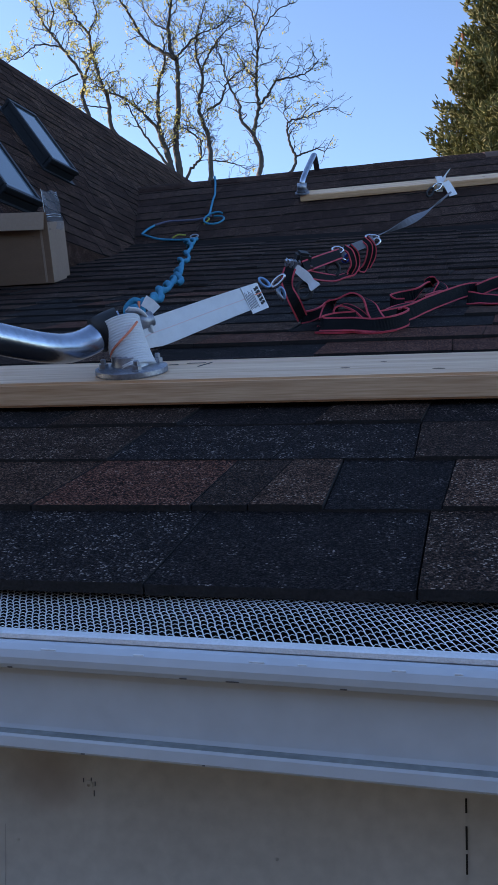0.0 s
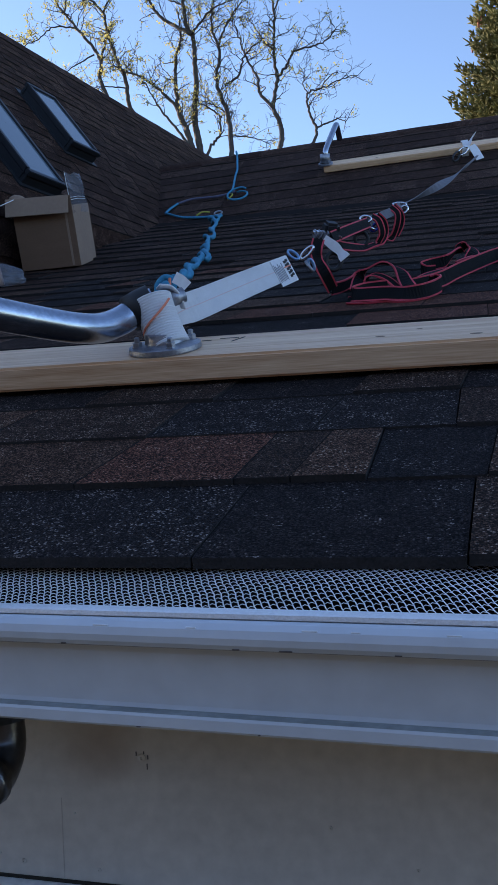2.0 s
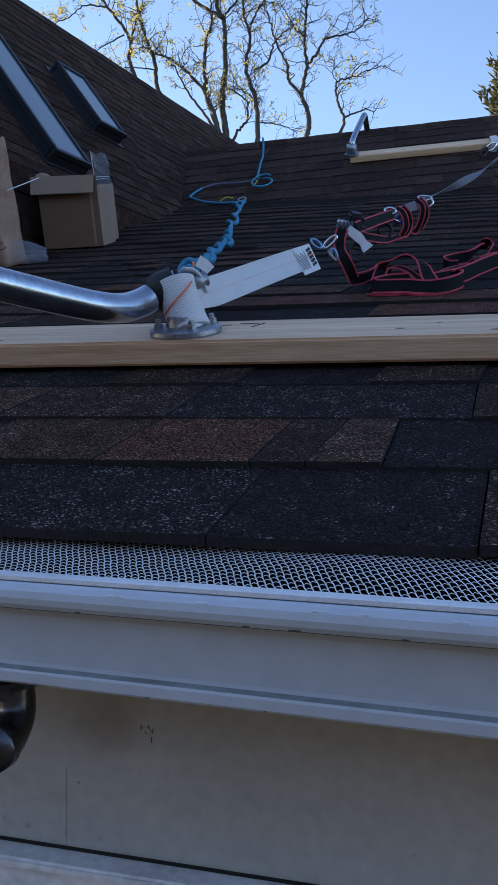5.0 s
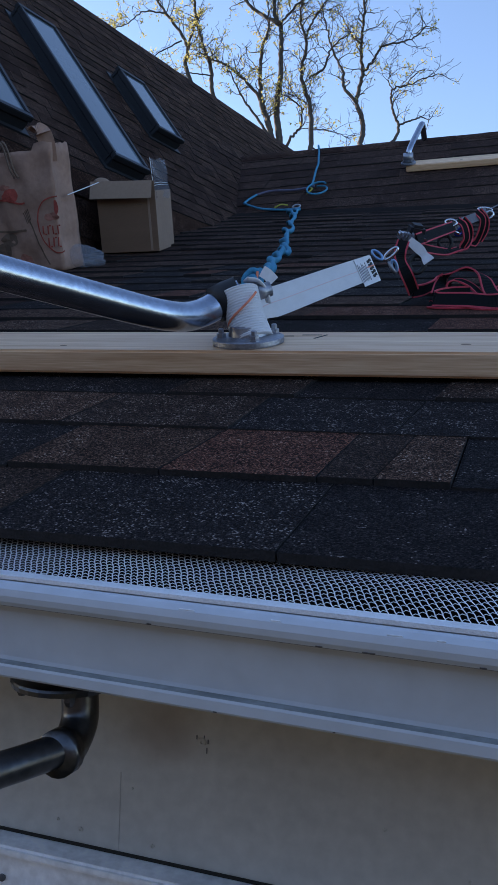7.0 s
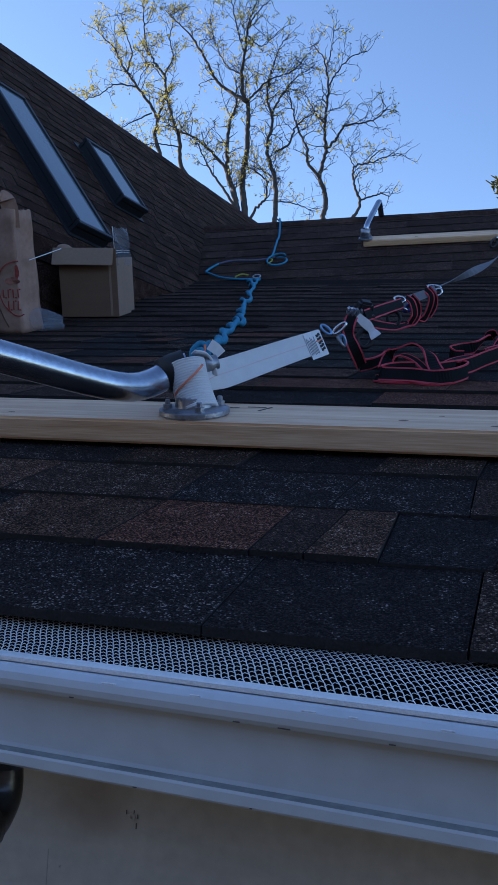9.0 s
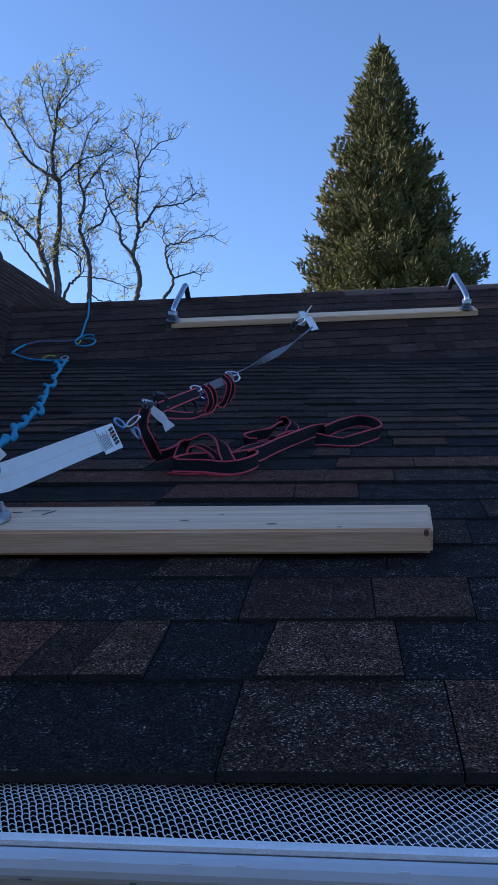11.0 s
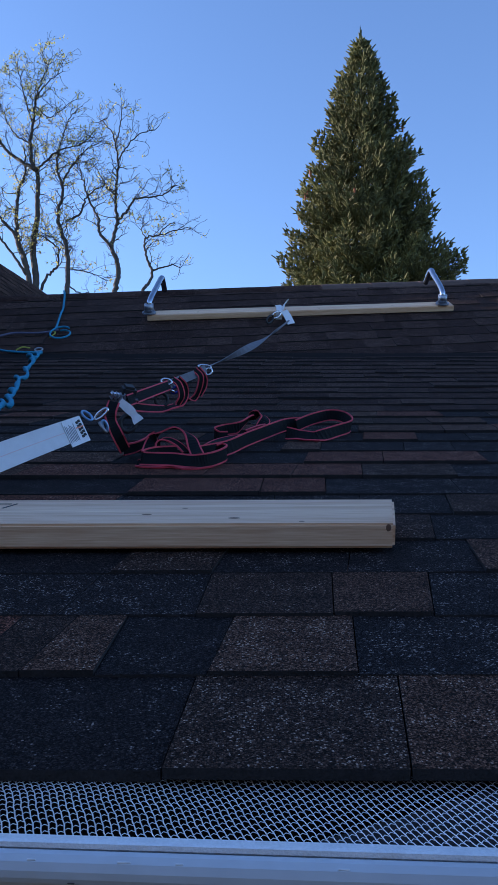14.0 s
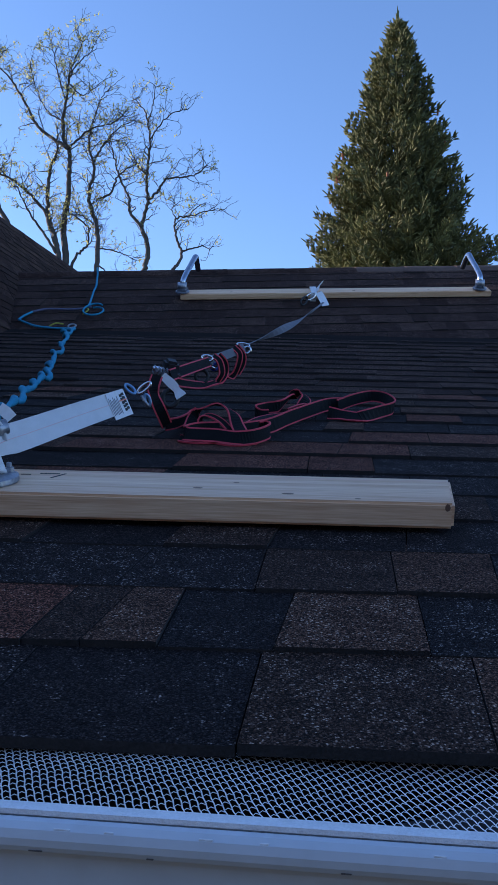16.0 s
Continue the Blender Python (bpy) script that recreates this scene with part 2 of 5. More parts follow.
def box(lo, hi, bevel=0.0, m=None, bm=None, seg=2):
    own = bmesh.new()
    bmesh.ops.create_cube(own, size=1)
    lo, hi = Vector(lo), Vector(hi)
    for v in own.verts:
        v.co = Vector([(a + b) / 2 + c * (b - a) for a, b, c in zip(lo, hi, v.co)])
    if bevel:
        bmesh.ops.bevel(own, geom=list(own.edges), offset=bevel, segments=seg, affect="EDGES")
    if m is not None:
        bmesh.ops.transform(own, matrix=m, verts=own.verts)
    return join(bm, own)


def join(bm, own):
    if bm is None:
        return own
    tmp = bpy.data.meshes.new("tmp")
    own.to_mesh(tmp)
    own.free()
    bm.from_mesh(tmp)
    bpy.data.meshes.remove(tmp)
    return bm


def smooth_path(pts, n=6):
    """Catmull-Rom through the points, n steps a span."""
    p = [Vector(a) for a in pts]
    p = [p[0] * 2 - p[1]] + p + [p[-1] * 2 - p[-2]]
    out = []
    for i in range(1, len(p) - 2):
        a, b, c, d = p[i - 1:i + 3]
        for k in range(n):
            t = k / n
            out.append(0.5 * (2 * b + (c - a) * t + (2 * a - 5 * b + 4 * c - d) * t * t + (3 * b - a - 3 * c + d) * t ** 3))
    return out + [p[-2]]


def tube(path, r, seg=10, bm=None, closed=False):
    """A round bar along a path; r is one radius or one a point."""
    bm = bm or bmesh.new()
    path = [Vector(p) for p in path]
    rs = r if isinstance(r, (list, tuple)) else [r] * len(path)
    rings, side = [], None
    n = len(path)
    for i, p in enumerate(path):
        if closed:
            d = path[(i + 1) % n] - path[i - 1]
        else:
            d = path[min(i + 1, n - 1)] - path[max(i - 1, 0)]
        d.normalize()
        if side is None:
            side = d.orthogonal().normalized()
        side = (side - d * side.dot(d)).normalized()
        other = d.cross(side)
        rings.append([bm.verts.new(p + rs[i] * (math.cos(a) * side + math.sin(a) * other)) for a in [2 * math.pi * k / seg for k in range(seg)]])
    pairs = list(zip(rings, rings[1:])) + ([(rings[-1], rings[0])] if closed else [])
    for a, b in pairs:
        for k in range(seg):
            bm.faces.new((a[k], a[(k + 1) % seg], b[(k + 1) % seg], b[k]))
    if not closed:
        bm.faces.new(rings[0][::-1])
        bm.faces.new(rings[-1])
    return bm


def ribbon(path, sides, w, t=0.0022, off=0.0, bm=None):
    """A flat band of width w (one, or one a point) along a path; sides: the way across the band at each point; off shifts it across."""
    bm = bm or bmesh.new()
    path, sides = [Vector(p) for p in path], [Vector(s).normalized() for s in sides]
    rings = []
    ws = w if isinstance(w, (list, tuple)) else [w] * len(path)
    for i, p in enumerate(path):
        w = ws[i]
        d = (path[min(i + 1, len(path) - 1)] - path[max(i - 1, 0)]).normalized()
        s = (sides[i] - d * sides[i].dot(d)).normalized()
        nrm = d.cross(s) * t / 2
        c = p + s * off
        rings.append([bm.verts.new(c + s * w / 2 + nrm), bm.verts.new(c - s * w / 2 + nrm), bm.verts.new(c - s * w / 2 - nrm), bm.verts.new(c + s * w / 2 - nrm)])
    for a, b in zip(rings, rings[1:]):
        for k in range(4):
            bm.faces.new((a[k], a[(k + 1) % 4], b[(k + 1) % 4], b[k]))
    bm.faces.new(rings[0][::-1])
    bm.faces.new(rings[-1])
    return bm


def lathe(profile, seg=24, m=None, bm=None):
    """Turned shape from (radius, height) pairs, closed at both ends."""
    own = bmesh.new()
    rings = [[own.verts.new((r * math.cos(2 * math.pi * k / seg), r * math.sin(2 * math.pi * k / seg), z)) for k in range(seg)] for r, z in profile]
    for a, b in zip(rings, rings[1:]):
        for k in range(seg):
            own.faces.new((a[k], a[(k + 1) % seg], b[(k + 1) % seg], b[k]))
    own.faces.new(rings[0][::-1])
    own.faces.new(rings[-1])
    if m is not None:
        bmesh.ops.transform(own, matrix=m, verts=own.verts)
    return join(bm, own)


def extrude_profile(pts, x0, x1, bm=None, skew=0.0):
    """A closed (y, z) outline drawn out along x."""
    bm = bm or bmesh.new()
    a = [bm.verts.new((x0, y + skew * x0, z)) for y, z in pts]
    b = [bm.verts.new((x1, y + skew * x1, z)) for y, z in pts]
    n = len(pts)
    for k in range(n):
        bm.faces.new((a[k], a[(k + 1) % n], b[(k + 1) % n], b[k]))
    bm.faces.new(a[::-1])
    bm.faces.new(b)
    return bm


def roof_z(y):
    """How far the lower roof rises off its own plane as it sags into the upper one."""
    return 0.0 if y < 2.0 else 0.075 * (min(y, 3.75) - 2.0) ** 1.2 / 1.75 ** 1.2


def hexa(p, bm, mat=0, butt=1):
    """A slab from its four upper corners (butt end first) and its thickness at butt and head; returns nothing."""
    (a, b, c, d), t0, t1 = p
    up = [bm.verts.new(v) for v in (a, b, c, d)]
    dn = [bm.verts.new((v[0], v[1], v[2] - t)) for v, t in ((a, t0), (b, t0), (c, t1), (d, t1))]
    f = bm.faces.new(up)
    f.material_index = mat
    for i in range(4):
        j = (i + 1) % 4
        g = bm.faces.new((up[j], up[i], dn[i], dn[j]))
        g.material_index = butt


# ---- setting: ground, house, roofs ----
E0 = 0.143                      # shingle exposure
UF = RF @ pose(0, 3.75, 0.075, 16) @ pose(0, 0, 0, 0, 0, 7.5)      # upper, steeper roof
RIDGE = 1.25
VAL = Vector((-1.193, 3.545, 1.226))
ya, th = radians(14.5), radians(52)
cdir = Vector((math.sin(ya), math.cos(ya), 0))
udir = Vector((-cdir.y * math.cos(th), cdir.x * math.cos(th), math.sin(th)))
ndir = udir.cross(cdir) * -1
if ndir.z < 0:
    ndir = -ndir
LF = Matrix.Translation(VAL) @ Matrix((cdir, udir, ndir)).transposed().to_4x4()   # side roof with the skylights
LTOP, LFOOT = 1.51, -0.22
SF = Matrix.Translation(VAL + udir * LFOOT + Vector((0, 0, -0.026))) @ Matrix((cdir, Vector((0, 0, 1)), Vector((cdir.y, -cdir.x, 0)))).transposed().to_4x4()   # upright foot of the side roof

ground = tagged(new("ground", mesh_of("ground", box((-900, -900, -3.3), (900, 900, -3.0)), "grass")), "flat green lawn round the house", "ground", kind="structure")

# unseen wall added behind the viewpoint; it keeps sky light off the front faces
far = tagged(new("wall_yard", mesh_of("wall_yard", box((-14, -6.4, -3.0), (14, -6.0, 2.3)), "fence")), "unseen plain dark wall added behind to block sky light", "wall", kind="structure")
lower = thing("roof_lower", RF, "shallow roof of dark brown and black asphalt shingles", "roof", kind="structure")
dk = [(0.012, -0.016), (2.0, -0.016), (2.6, roof_z(2.6) - 0.016), (3.2, roof_z(3.2) - 0.016), (3.85, 0.085), (3.85, -0.09), (0.012, -0.09)]
part("deck", extrude_profile(dk, -4.0, 5.0), "lead", lower)
upper = thing("roof_upper", UF, "steeper upper roof of dark asphalt shingles up to the ridge", "roof", kind="structure")
part("deck", box((-4.5, -0.3, -0.09), (6.0, RIDGE, -0.016)), "lead", upper)
side = thing("roof_side", LF, "steep side roof of dark brown asphalt shingles with skylights", "roof", kind="structure")
bs = bmesh.new()
box((-3.3, LFOOT - 0.01, -0.09), (4.5, LTOP, -0.016), bm=bs)
part("deck", bs, "lead", side)
skirt = thing("roof_side_foot", SF, "upright shingled foot of the side roof above the lower roof", "roof", kind="structure")
part("deck", box((-3.3, -0.75, -0.09), (0.4, 0.022, -0.016)), "lead", skirt)
back = extrude_profile([(RIDGE, -0.02), (RIDGE + 2.5, -2.6), (RIDGE + 2.45, -2.7), (RIDGE, -0.12)], -4.5, 6.0)
part("back_slope", back, "lead", upper)

SKEW = -0.018


def tab(bm, x0, x1, x0t, x1t, y0, e, lift, mats=(0, 1), skew=0.0, head=0.03, bent=False):
    """One shingle tab: butt from x0 to x1 at y0, head from x0t to x1t one exposure up, tucked under the next course."""
    z0, z1 = 0.001 + lift, (-0.0034 if bent and y0 < 0.7 else -0.0052) + lift * 0.3
    if not bent:
        z1 += 0.0008
    if bent:
        z0, z1 = z0 + roof_z(y0), z1 + roof_z(y0 + e)
    hexa((((x0, y0 + skew * x0, z0), (x1, y0 + skew * x1, z0), (x1t, y0 + e + head, z1), (x0t, y0 + e + head, z1)), 0.0088 if skew else 0.0072, 0.006), bm, *mats)


# seams and colours of the lowest courses as laid
NEAR = {
    0: [(-0.47, "umber"), (-0.302, "dark"), (-0.046, "dark"), (0.147, "umber"), (0.322, "brown"), (0.52, "dark"), (0.66, "umber")],
    1: [(-0.50, "dark"), (-0.36, "brown"), (-0.197, "red"), (-0.046, "umber"), (0.005, "brown"), (0.072, "dark"), (0.172, "brown"), (0.306, "dark"), (0.50, "brown")],
    2: [(-0.56, "brown"), (-0.378, "umber"), (-0.172, "dark"), (0.007, "dark"), (0.153, "umber"), (0.299, "brown"), (0.405, "dark"), (0.57, "brown")],
    3: [(-0.56, "dark"), (-0.30, "umber"), (-0.13, "dark"), (0.04, "umber"), (0.165, "dark"), (0.33, "dark"), (0.5, "brown")],
}
rng = random.Random(5)


def lay(parent, rows, xa, xb, near, rest_mat, e=E0, wide=1.0):
    """Courses of laminated shingles; tabs wholly inside the stretch `near` become pieces, the others one joined mesh."""
    rest = bmesh.new()
    count = 0
    for r in rows:
        y0 = r * e
        x, tabs = xa + rng.uniform(0, 0.2), []
        known = NEAR.get(r) if near else None
        while x < xb:
            if known and known[0][0] - 0.06 < x < known[-1][0]:
                for (k, c), (k2, _) in zip(known, known[1:]):
                    tabs.append((k, k2, c))
                x = known[-1][0]
                continue
            w = rng.choice((0.09, 0.13, 0.16, 0.2, 0.24)) * rng.uniform(0.85, 1.15) * wide
            if known and x < known[0][0]:
                w = min(w, known[0][0] - x)
            tabs.append((x, x + w, rng.choice(("dark", "dark", "brown", "umber", "red", "dark"))))
            x += w
        lean = {}
        for a, b, c in tabs:
            la = lean.setdefault(round(a, 4), rng.uniform(0.011, 0.030))
            lb = lean.setdefault(round(b, 4), rng.uniform(0.011, 0.030))
            lift = {"dark": -0.0020, "umber": 0.0004, "brown": 0.0012, "red": 0.0016}[c] + rng.uniform(-0.0009, 0.0009)
            jit = y0 + rng.uniform(-0.0015, 0.0015)
            sk = SKEW if (r == 0 and near) else 0.0
            if near and near[0] < a and b < near[1] and r < near[2] and count < 295:
                bm = bmesh.new()
                tab(bm, a + 0.0008, b - 0.0008, a + la + 0.0007, b + lb - 0.0009, jit - (0.008 if sk else 0), e, lift, skew=sk, bent=bool(near))
                part("shingle", bm, [c, "asphalt"], parent)
                count += 1
            else:
                tab(rest, a + 0.0005, b - 0.0005, a + la, b + lb, jit - (0.008 if sk else 0), e, lift, skew=sk, bent=bool(near))
    tagged(part("shingle_field", rest, [rest_mat, "asphalt"], parent, "further courses of the same asphalt shingles"), kind="stuff")


# ---- gutter, guard, wall under the eave ----
GX0, GX1 = -2.2, 2.6
gut = thing("gutter", pose(0, 0, 0), "white painted metal gutter along the eave with paint chips", "gutter")
GS = -0.10                       # the gutter runs slightly askew to the eave
outer = [(0.062, 0.0), (0.062, -0.108), (-0.048, -0.1120), (-0.056, -0.1112), (-0.0600, -0.1085), (-0.0608, -0.1015), (-0.0600, -0.0996), (-0.0530, -0.0985),
         (-0.0527, -0.0955), (-0.0543, -0.0860), (-0.0560, -0.0770), (-0.0576, -0.0680), (-0.0590, -0.0595), (-0.0585, -0.0520), (-0.0600, -0.0490), (-0.0775, -0.0505),
         (-0.0805, -0.0470), (-0.0818, -0.0425), (-0.0808, -0.0375), (-0.0775, -0.0340), (-0.0735, -0.0328)]
inner = [(-0.0728, -0.0365), (-0.076, -0.0410), (-0.060, -0.0530), (-0.041, -0.0940), (-0.040, -0.1085), (0.0595, -0.1045), (0.0595, 0.0)]
tr = extrude_profile(outer + inner, GX0, GX1, skew=GS)
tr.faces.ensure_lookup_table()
# inner faces take the dark colour that stands for shade in the trough
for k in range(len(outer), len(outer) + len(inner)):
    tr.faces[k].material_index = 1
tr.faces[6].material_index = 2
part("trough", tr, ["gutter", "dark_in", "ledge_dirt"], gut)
lip = [(-0.0722, -0.0322), (-0.0722, -0.0292), (-0.0695, -0.0283), (-0.0625, -0.0275), (-0.0612, -0.0290), (-0.0630, -0.0315), (-0.0700, -0.0340)]
for cx, cl in ((0.045, 0.014), (0.075, 0.008), (-0.095, 0.016), (0.13, 0.012), (0.165, 0.007), (-0.03, 0.01), (0.26, 0.01)):
    ch = box((0, -0.0009, -0.0008), (cl * 0.7, 0.0003, 0.0005), 0.0003)
    bmesh.ops.transform(ch, matrix=pose(cx, -0.0798 + GS * cx, -0.0365, 25, 0, math.degrees(math.atan(GS))), verts=ch.verts)
    part("paint_chip", ch, "chip", gut, "bare bright chip in the paint")
for cx, cl, cy, cz in ((-0.12, 0.006, -0.0785, -0.0497), (0.0, 0.008, -0.0785, -0.0497), (0.03, 0.014, -0.0785, -0.0497), (0.1, 0.007, -0.0785, -0.0497), (0.21, 0.01, -0.0785, -0.0497), (-0.075, 0.005, -0.0592, -0.1092), (0.01, 0.003, -0.0592, -0.1092)):
    sc = box((0, -0.0005, -0.0005), (cl * 0.6, 0.0005, 0.0003), 0.0002)
    bmesh.ops.transform(sc, matrix=pose(cx, cy + GS * cx, cz, 0, 0, math.degrees(math.atan(GS))), verts=sc.verts)
    part("scuff", sc, "grime", gut, "dark scuff")

guard = thing("gutter_guard", pose(0, 0, 0), "woven bright metal mesh guard lying over the gutter", "gutter guard")
gm = bmesh.new()
gx, pitch, NR = 0.0051, 0.0065, 13


def guard_point(i, v):
    """A place on the mesh: strand i, v rows from the shingles towards the lip."""
    f = v / NR
    x = i * gx - 0.95 + 0.030 * f
    dip = 0.0018 * math.sin(x * 9 + 1) + 0.0012 * math.sin(x * 23)
    ya, yb = 0.010 + SKEW * x, -0.0640 + GS * x
    return Vector((x + 0.0004 * math.sin(x * 40 + v), ya + (yb - ya) * f, -0.012 - 0.0165 * f + dip * math.sin(math.pi * f)))


def wire(a, b, r):
    d = b - a
    s = Vector((0, 0, 1)).cross(d).normalized() * r
    u = Vector((0, 0, r * 0.8))
    va = [gm.verts.new(a + o) for o in (s, u, -s, -u)]
    vb = [gm.verts.new(b + o) for o in (s, u, -s, -u)]
    for k in range(4):
        gm.faces.new((va[k], va[(k + 1) % 4], vb[(k + 1) % 4], vb[k]))


for i in range(int(2.2 / gx)):
    half = 0.5 * (i % 2)
    for j in range(NR):
        wire(guard_point(i + (0.12 if j % 2 else 0), j), guard_point(i + (0 if j % 2 else 0.12), j + 1), 0.00047)
        v = j + half + 0.25
        if v < NR - 0.4:
            a, b = guard_point(i, v + 0.22), guard_point(i + 1, v)
            m = (a + b) / 2 + Vector((-0.0004, 0.0014, 0.0007))
            wire(a, m, 0.00034)
            wire(m, b, 0.00034)
part("wire_mesh", gm, "mesh", guard)
part("front_edge", extrude_profile(lip, GX0, GX1, skew=GS), "edge", guard, "bright folded metal edge")

wall = thing("wall_eave", pose(0, 0, 0), "beige painted plywood wall under the eave", "wall", kind="structure")
part("panel", box((-3.8, 0.20, -0.366), (0.1934, 0.24, -0.03)), "ply", wall)
part("panel", box((0.19345, 0.2004, -0.366), (4.8, 0.24, -0.03)), "ply", wall)
part("soffit", box((-3.8, 0.235, -0.05), (4.8, 0.30, -0.03)), "ply", wall)
part("seam", box((-0.3860, 0.1996, -0.20), (-0.3855, 0.2005, -0.12)), "crack", wall)
for z0, z1 in ((-0.235, -0.222), (-0.268, -0.247), (-0.29, -0.272)):
    part("seam", box((0.1926, 0.1994, z0), (0.1944, 0.202, z1)), "crack", wall)
part("seam", box((-0.2542, 0.1996, -0.356), (-0.2534, 0.2004, -0.275)), "ply_line", wall, "faint vertical crack")
part("wall_below", box((-3.8, 0.225, -3.0), (4.8, 0.3, -0.37)), "ply", wall)
for kx, kz, kr in ((-0.166, -0.231, 0.0045), (-0.298, -0.342, 0.003), (-0.216, -0.346, 0.0025), (-0.325, -0.335, 0.002), (-0.24, -0.29, 0.0015), (0.02, -0.29, 0.002), (0.10, -0.325, 0.0018)):
    nb = lathe([(kr, 0), (kr * 0.9, 0.0012), (kr * 0.4, 0.0016), (kr * 0.2, 0.0004)], 10, pose(kx, 0.2002, kz, 90))
    part("nail_head", nb, "ply", wall, "nail head under cracked paint")
for u, v, h in ((-0.006, 0.005, 0.003), (0.005, -0.007, 0.004), (0.002, 0.006, 0.002), (0.006, 0.002, 0.003)):
    part("crack", box((-0.166 + u, 0.1992, -0.231 + v - h), (-0.1651 + u, 0.2006, -0.231 + v + h * 0.4)), "grime", wall)

trim = thing("trim_window_head", pose(0, 0, 0), "weathered white painted window head trim with flaking paint", "trim", kind="structure")
part("cap", box((-1.6, 0.168, -0.378), (0.6, 0.24, -0.367), 0.003, pose(0, 0, 0, 0, 1.5)), "white", trim)
part("board", box((-1.6, 0.185, -0.47), (0.6, 0.224, -0.380), 0.003, pose(0, 0, 0, 0, 1.5)), "white", trim)
part("caulk_gap", box((-1.6, 0.1975, -0.3668), (0.6, 0.2008, -0.3640), 0, pose(0, 0, 0, 0, 1.5)), "crack", trim, "dark open joint above the trim")
part("latch", box((-0.36, 0.176, -0.43), (-0.33, 0.186, -0.405), 0.002), "zinc", trim, "small grey metal latch")
for u in (-0.38, -0.30):
    part("screw", lathe([(0.004, 0), (0.004, 0.002), (0.002, 0.003)], 10, pose(u, 0.1845, -0.40, 90)), "grime", trim)

# house closing walls, out of sight
walls = thing("wall_house", pose(0, 0, 0), "plain house walls behind the eave wall", "wall", kind="structure")
part("back_wall", box((-3.8, 6.4, -3.0), (4.8, 6.5, 0.4)), "ply", walls)
part("end_wall", box((4.7, 0.3, -3.0), (4.8, 6.4, 0.0)), "ply", walls)
part("end_wall", box((-3.8, 0.3, -3.0), (-3.7, 6.4, 0.0)), "ply", walls)

pipe2 = thing("iron_pipe_bracket", pose(0.001, 0, 0), "black iron pipe elbow hung under the gutter on a flange", "pipe")
part("flange", lathe([(0.030, 0.014), (0.030, 0.001), (0.044, 0), (0.045, -0.002), (0.044, -0.006), (0.028, -0.009), (0.021, -0.012)], 28, pose(-0.232, 0.030, -0.1240)), "iron", pipe2)
for a in (0.6, 2.2, 3.7, 5.3):
    part("bolt", lathe([(0.005, 0), (0.005, -0.005), (0.003, -0.009)], 6, pose(-0.232 + 0.035 * math.cos(a), 0.030 + 0.035 * math.sin(a), -0.1300)), "iron", pipe2)
ep = smooth_path([(-0.222, 0.030, -0.114), (-0.219, 0.030, -0.135), (-0.216, 0.026, -0.158), (-0.215, 0.010, -0.172), (-0.213, -0.010, -0.172)], 5)
RUN2 = [(-0.213, -0.004, -0.172), (-0.219, -0.013, -0.1718), (-0.238, -0.045, -0.174), (-0.260, -0.074, -0.175), (-0.320, -0.100, -0.168), (-0.60, -0.16, -0.13)]
part("elbow", tube(ep, [0.0146] * 4 + [0.0154] * (len(ep) - 4), 18), "iron", pipe2, smooth=True)
part("collar", tube([(-0.213, -0.004, -0.172), (-0.2140, -0.016, -0.1718)], 0.0185, 20), "iron", pipe2, smooth=True)
part("collar", tube([(-0.221, 0.030, -0.122), (-0.2205, 0.030, -0.136)], 0.0175, 20), "iron", pipe2, smooth=True)
part("pipe_run", tube(smooth_path(RUN2, 5), 0.0132, 20), "iron", pipe2, smooth=True)


# ---- planks ----
def plank(name, m, length, depth, thick, label, knots, skewed=0.0):
    p = thing(name, m, label, "plank", "roof planks")
    bb = box((-length / 2, 0, 0), (length / 2, depth, thick), 0.0035)
    for v in bb.verts:
        if v.co.x > 0:
            v.co.x += skewed * v.co.y
    part("board", bb, "wood", p)
    for kx, ky, kr in knots:
        nb = lathe([(kr, 0), (kr * 0.8, 0.0005)], 12, pose(kx, ky, thick - 0.0003) @ Matrix.Diagonal((1.6, 0.7, 1, 1)))
        part("knot", nb, "knot", p, "dark pine knot")
    return p


PX0, PX1, PY = -0.86, 0.402, 0.505
mid = (PX0 + PX1) / 2
pk = plank("plank", RF @ pose(mid, PY, 0.005), PX1 - PX0, 0.139, 0.034, "pale new pine plank lying across the lower roof",
           [(0.07 - mid, 0.05, 0.005), (0.19 - mid, 0.03, 0.006), (0.28 - mid, 0.012, 0.003), (-0.5 - mid, 0.03, 0.004), (0.12 - mid, 0.085, 0.003)], 0.16)
part("end_stain", lathe([(0.0050, 0), (0.0044, 0.0006), (0.002, 0.0009)], 7, pose(PX1 - mid - 0.009, 0.0004, 0.028, 90) @ Matrix.Diagonal((0.8, 1.1, 1, 1))), "endgrain", pk, "dark bark edge at the plank's end")
for u, v, r, half in ((-0.146, 0.112, 0, 0.014), (-0.131, 0.100, 62, 0.015), (-0.178, 0.104, 4, 0.007)):
    part("pencil_mark", box((-half, -0.0017, 0), (half, 0.0017, 0.0004), 0, pose(u - mid, v, 0.034, 0, 0, r)), "ink", pk, "black pencil mark")

ub = plank("plank", UF @ pose(0.623, 0.592, 0.003, 0, 0, -1.4), 1.835, 0.095, 0.034, "pale pine plank held below the ridge by two pipe hooks",
           [(-0.1, 0.03, 0.006), (0.1, 0.04, 0.006), (0.55, 0.05, 0.005), (-0.62, 0.04, 0.006)])


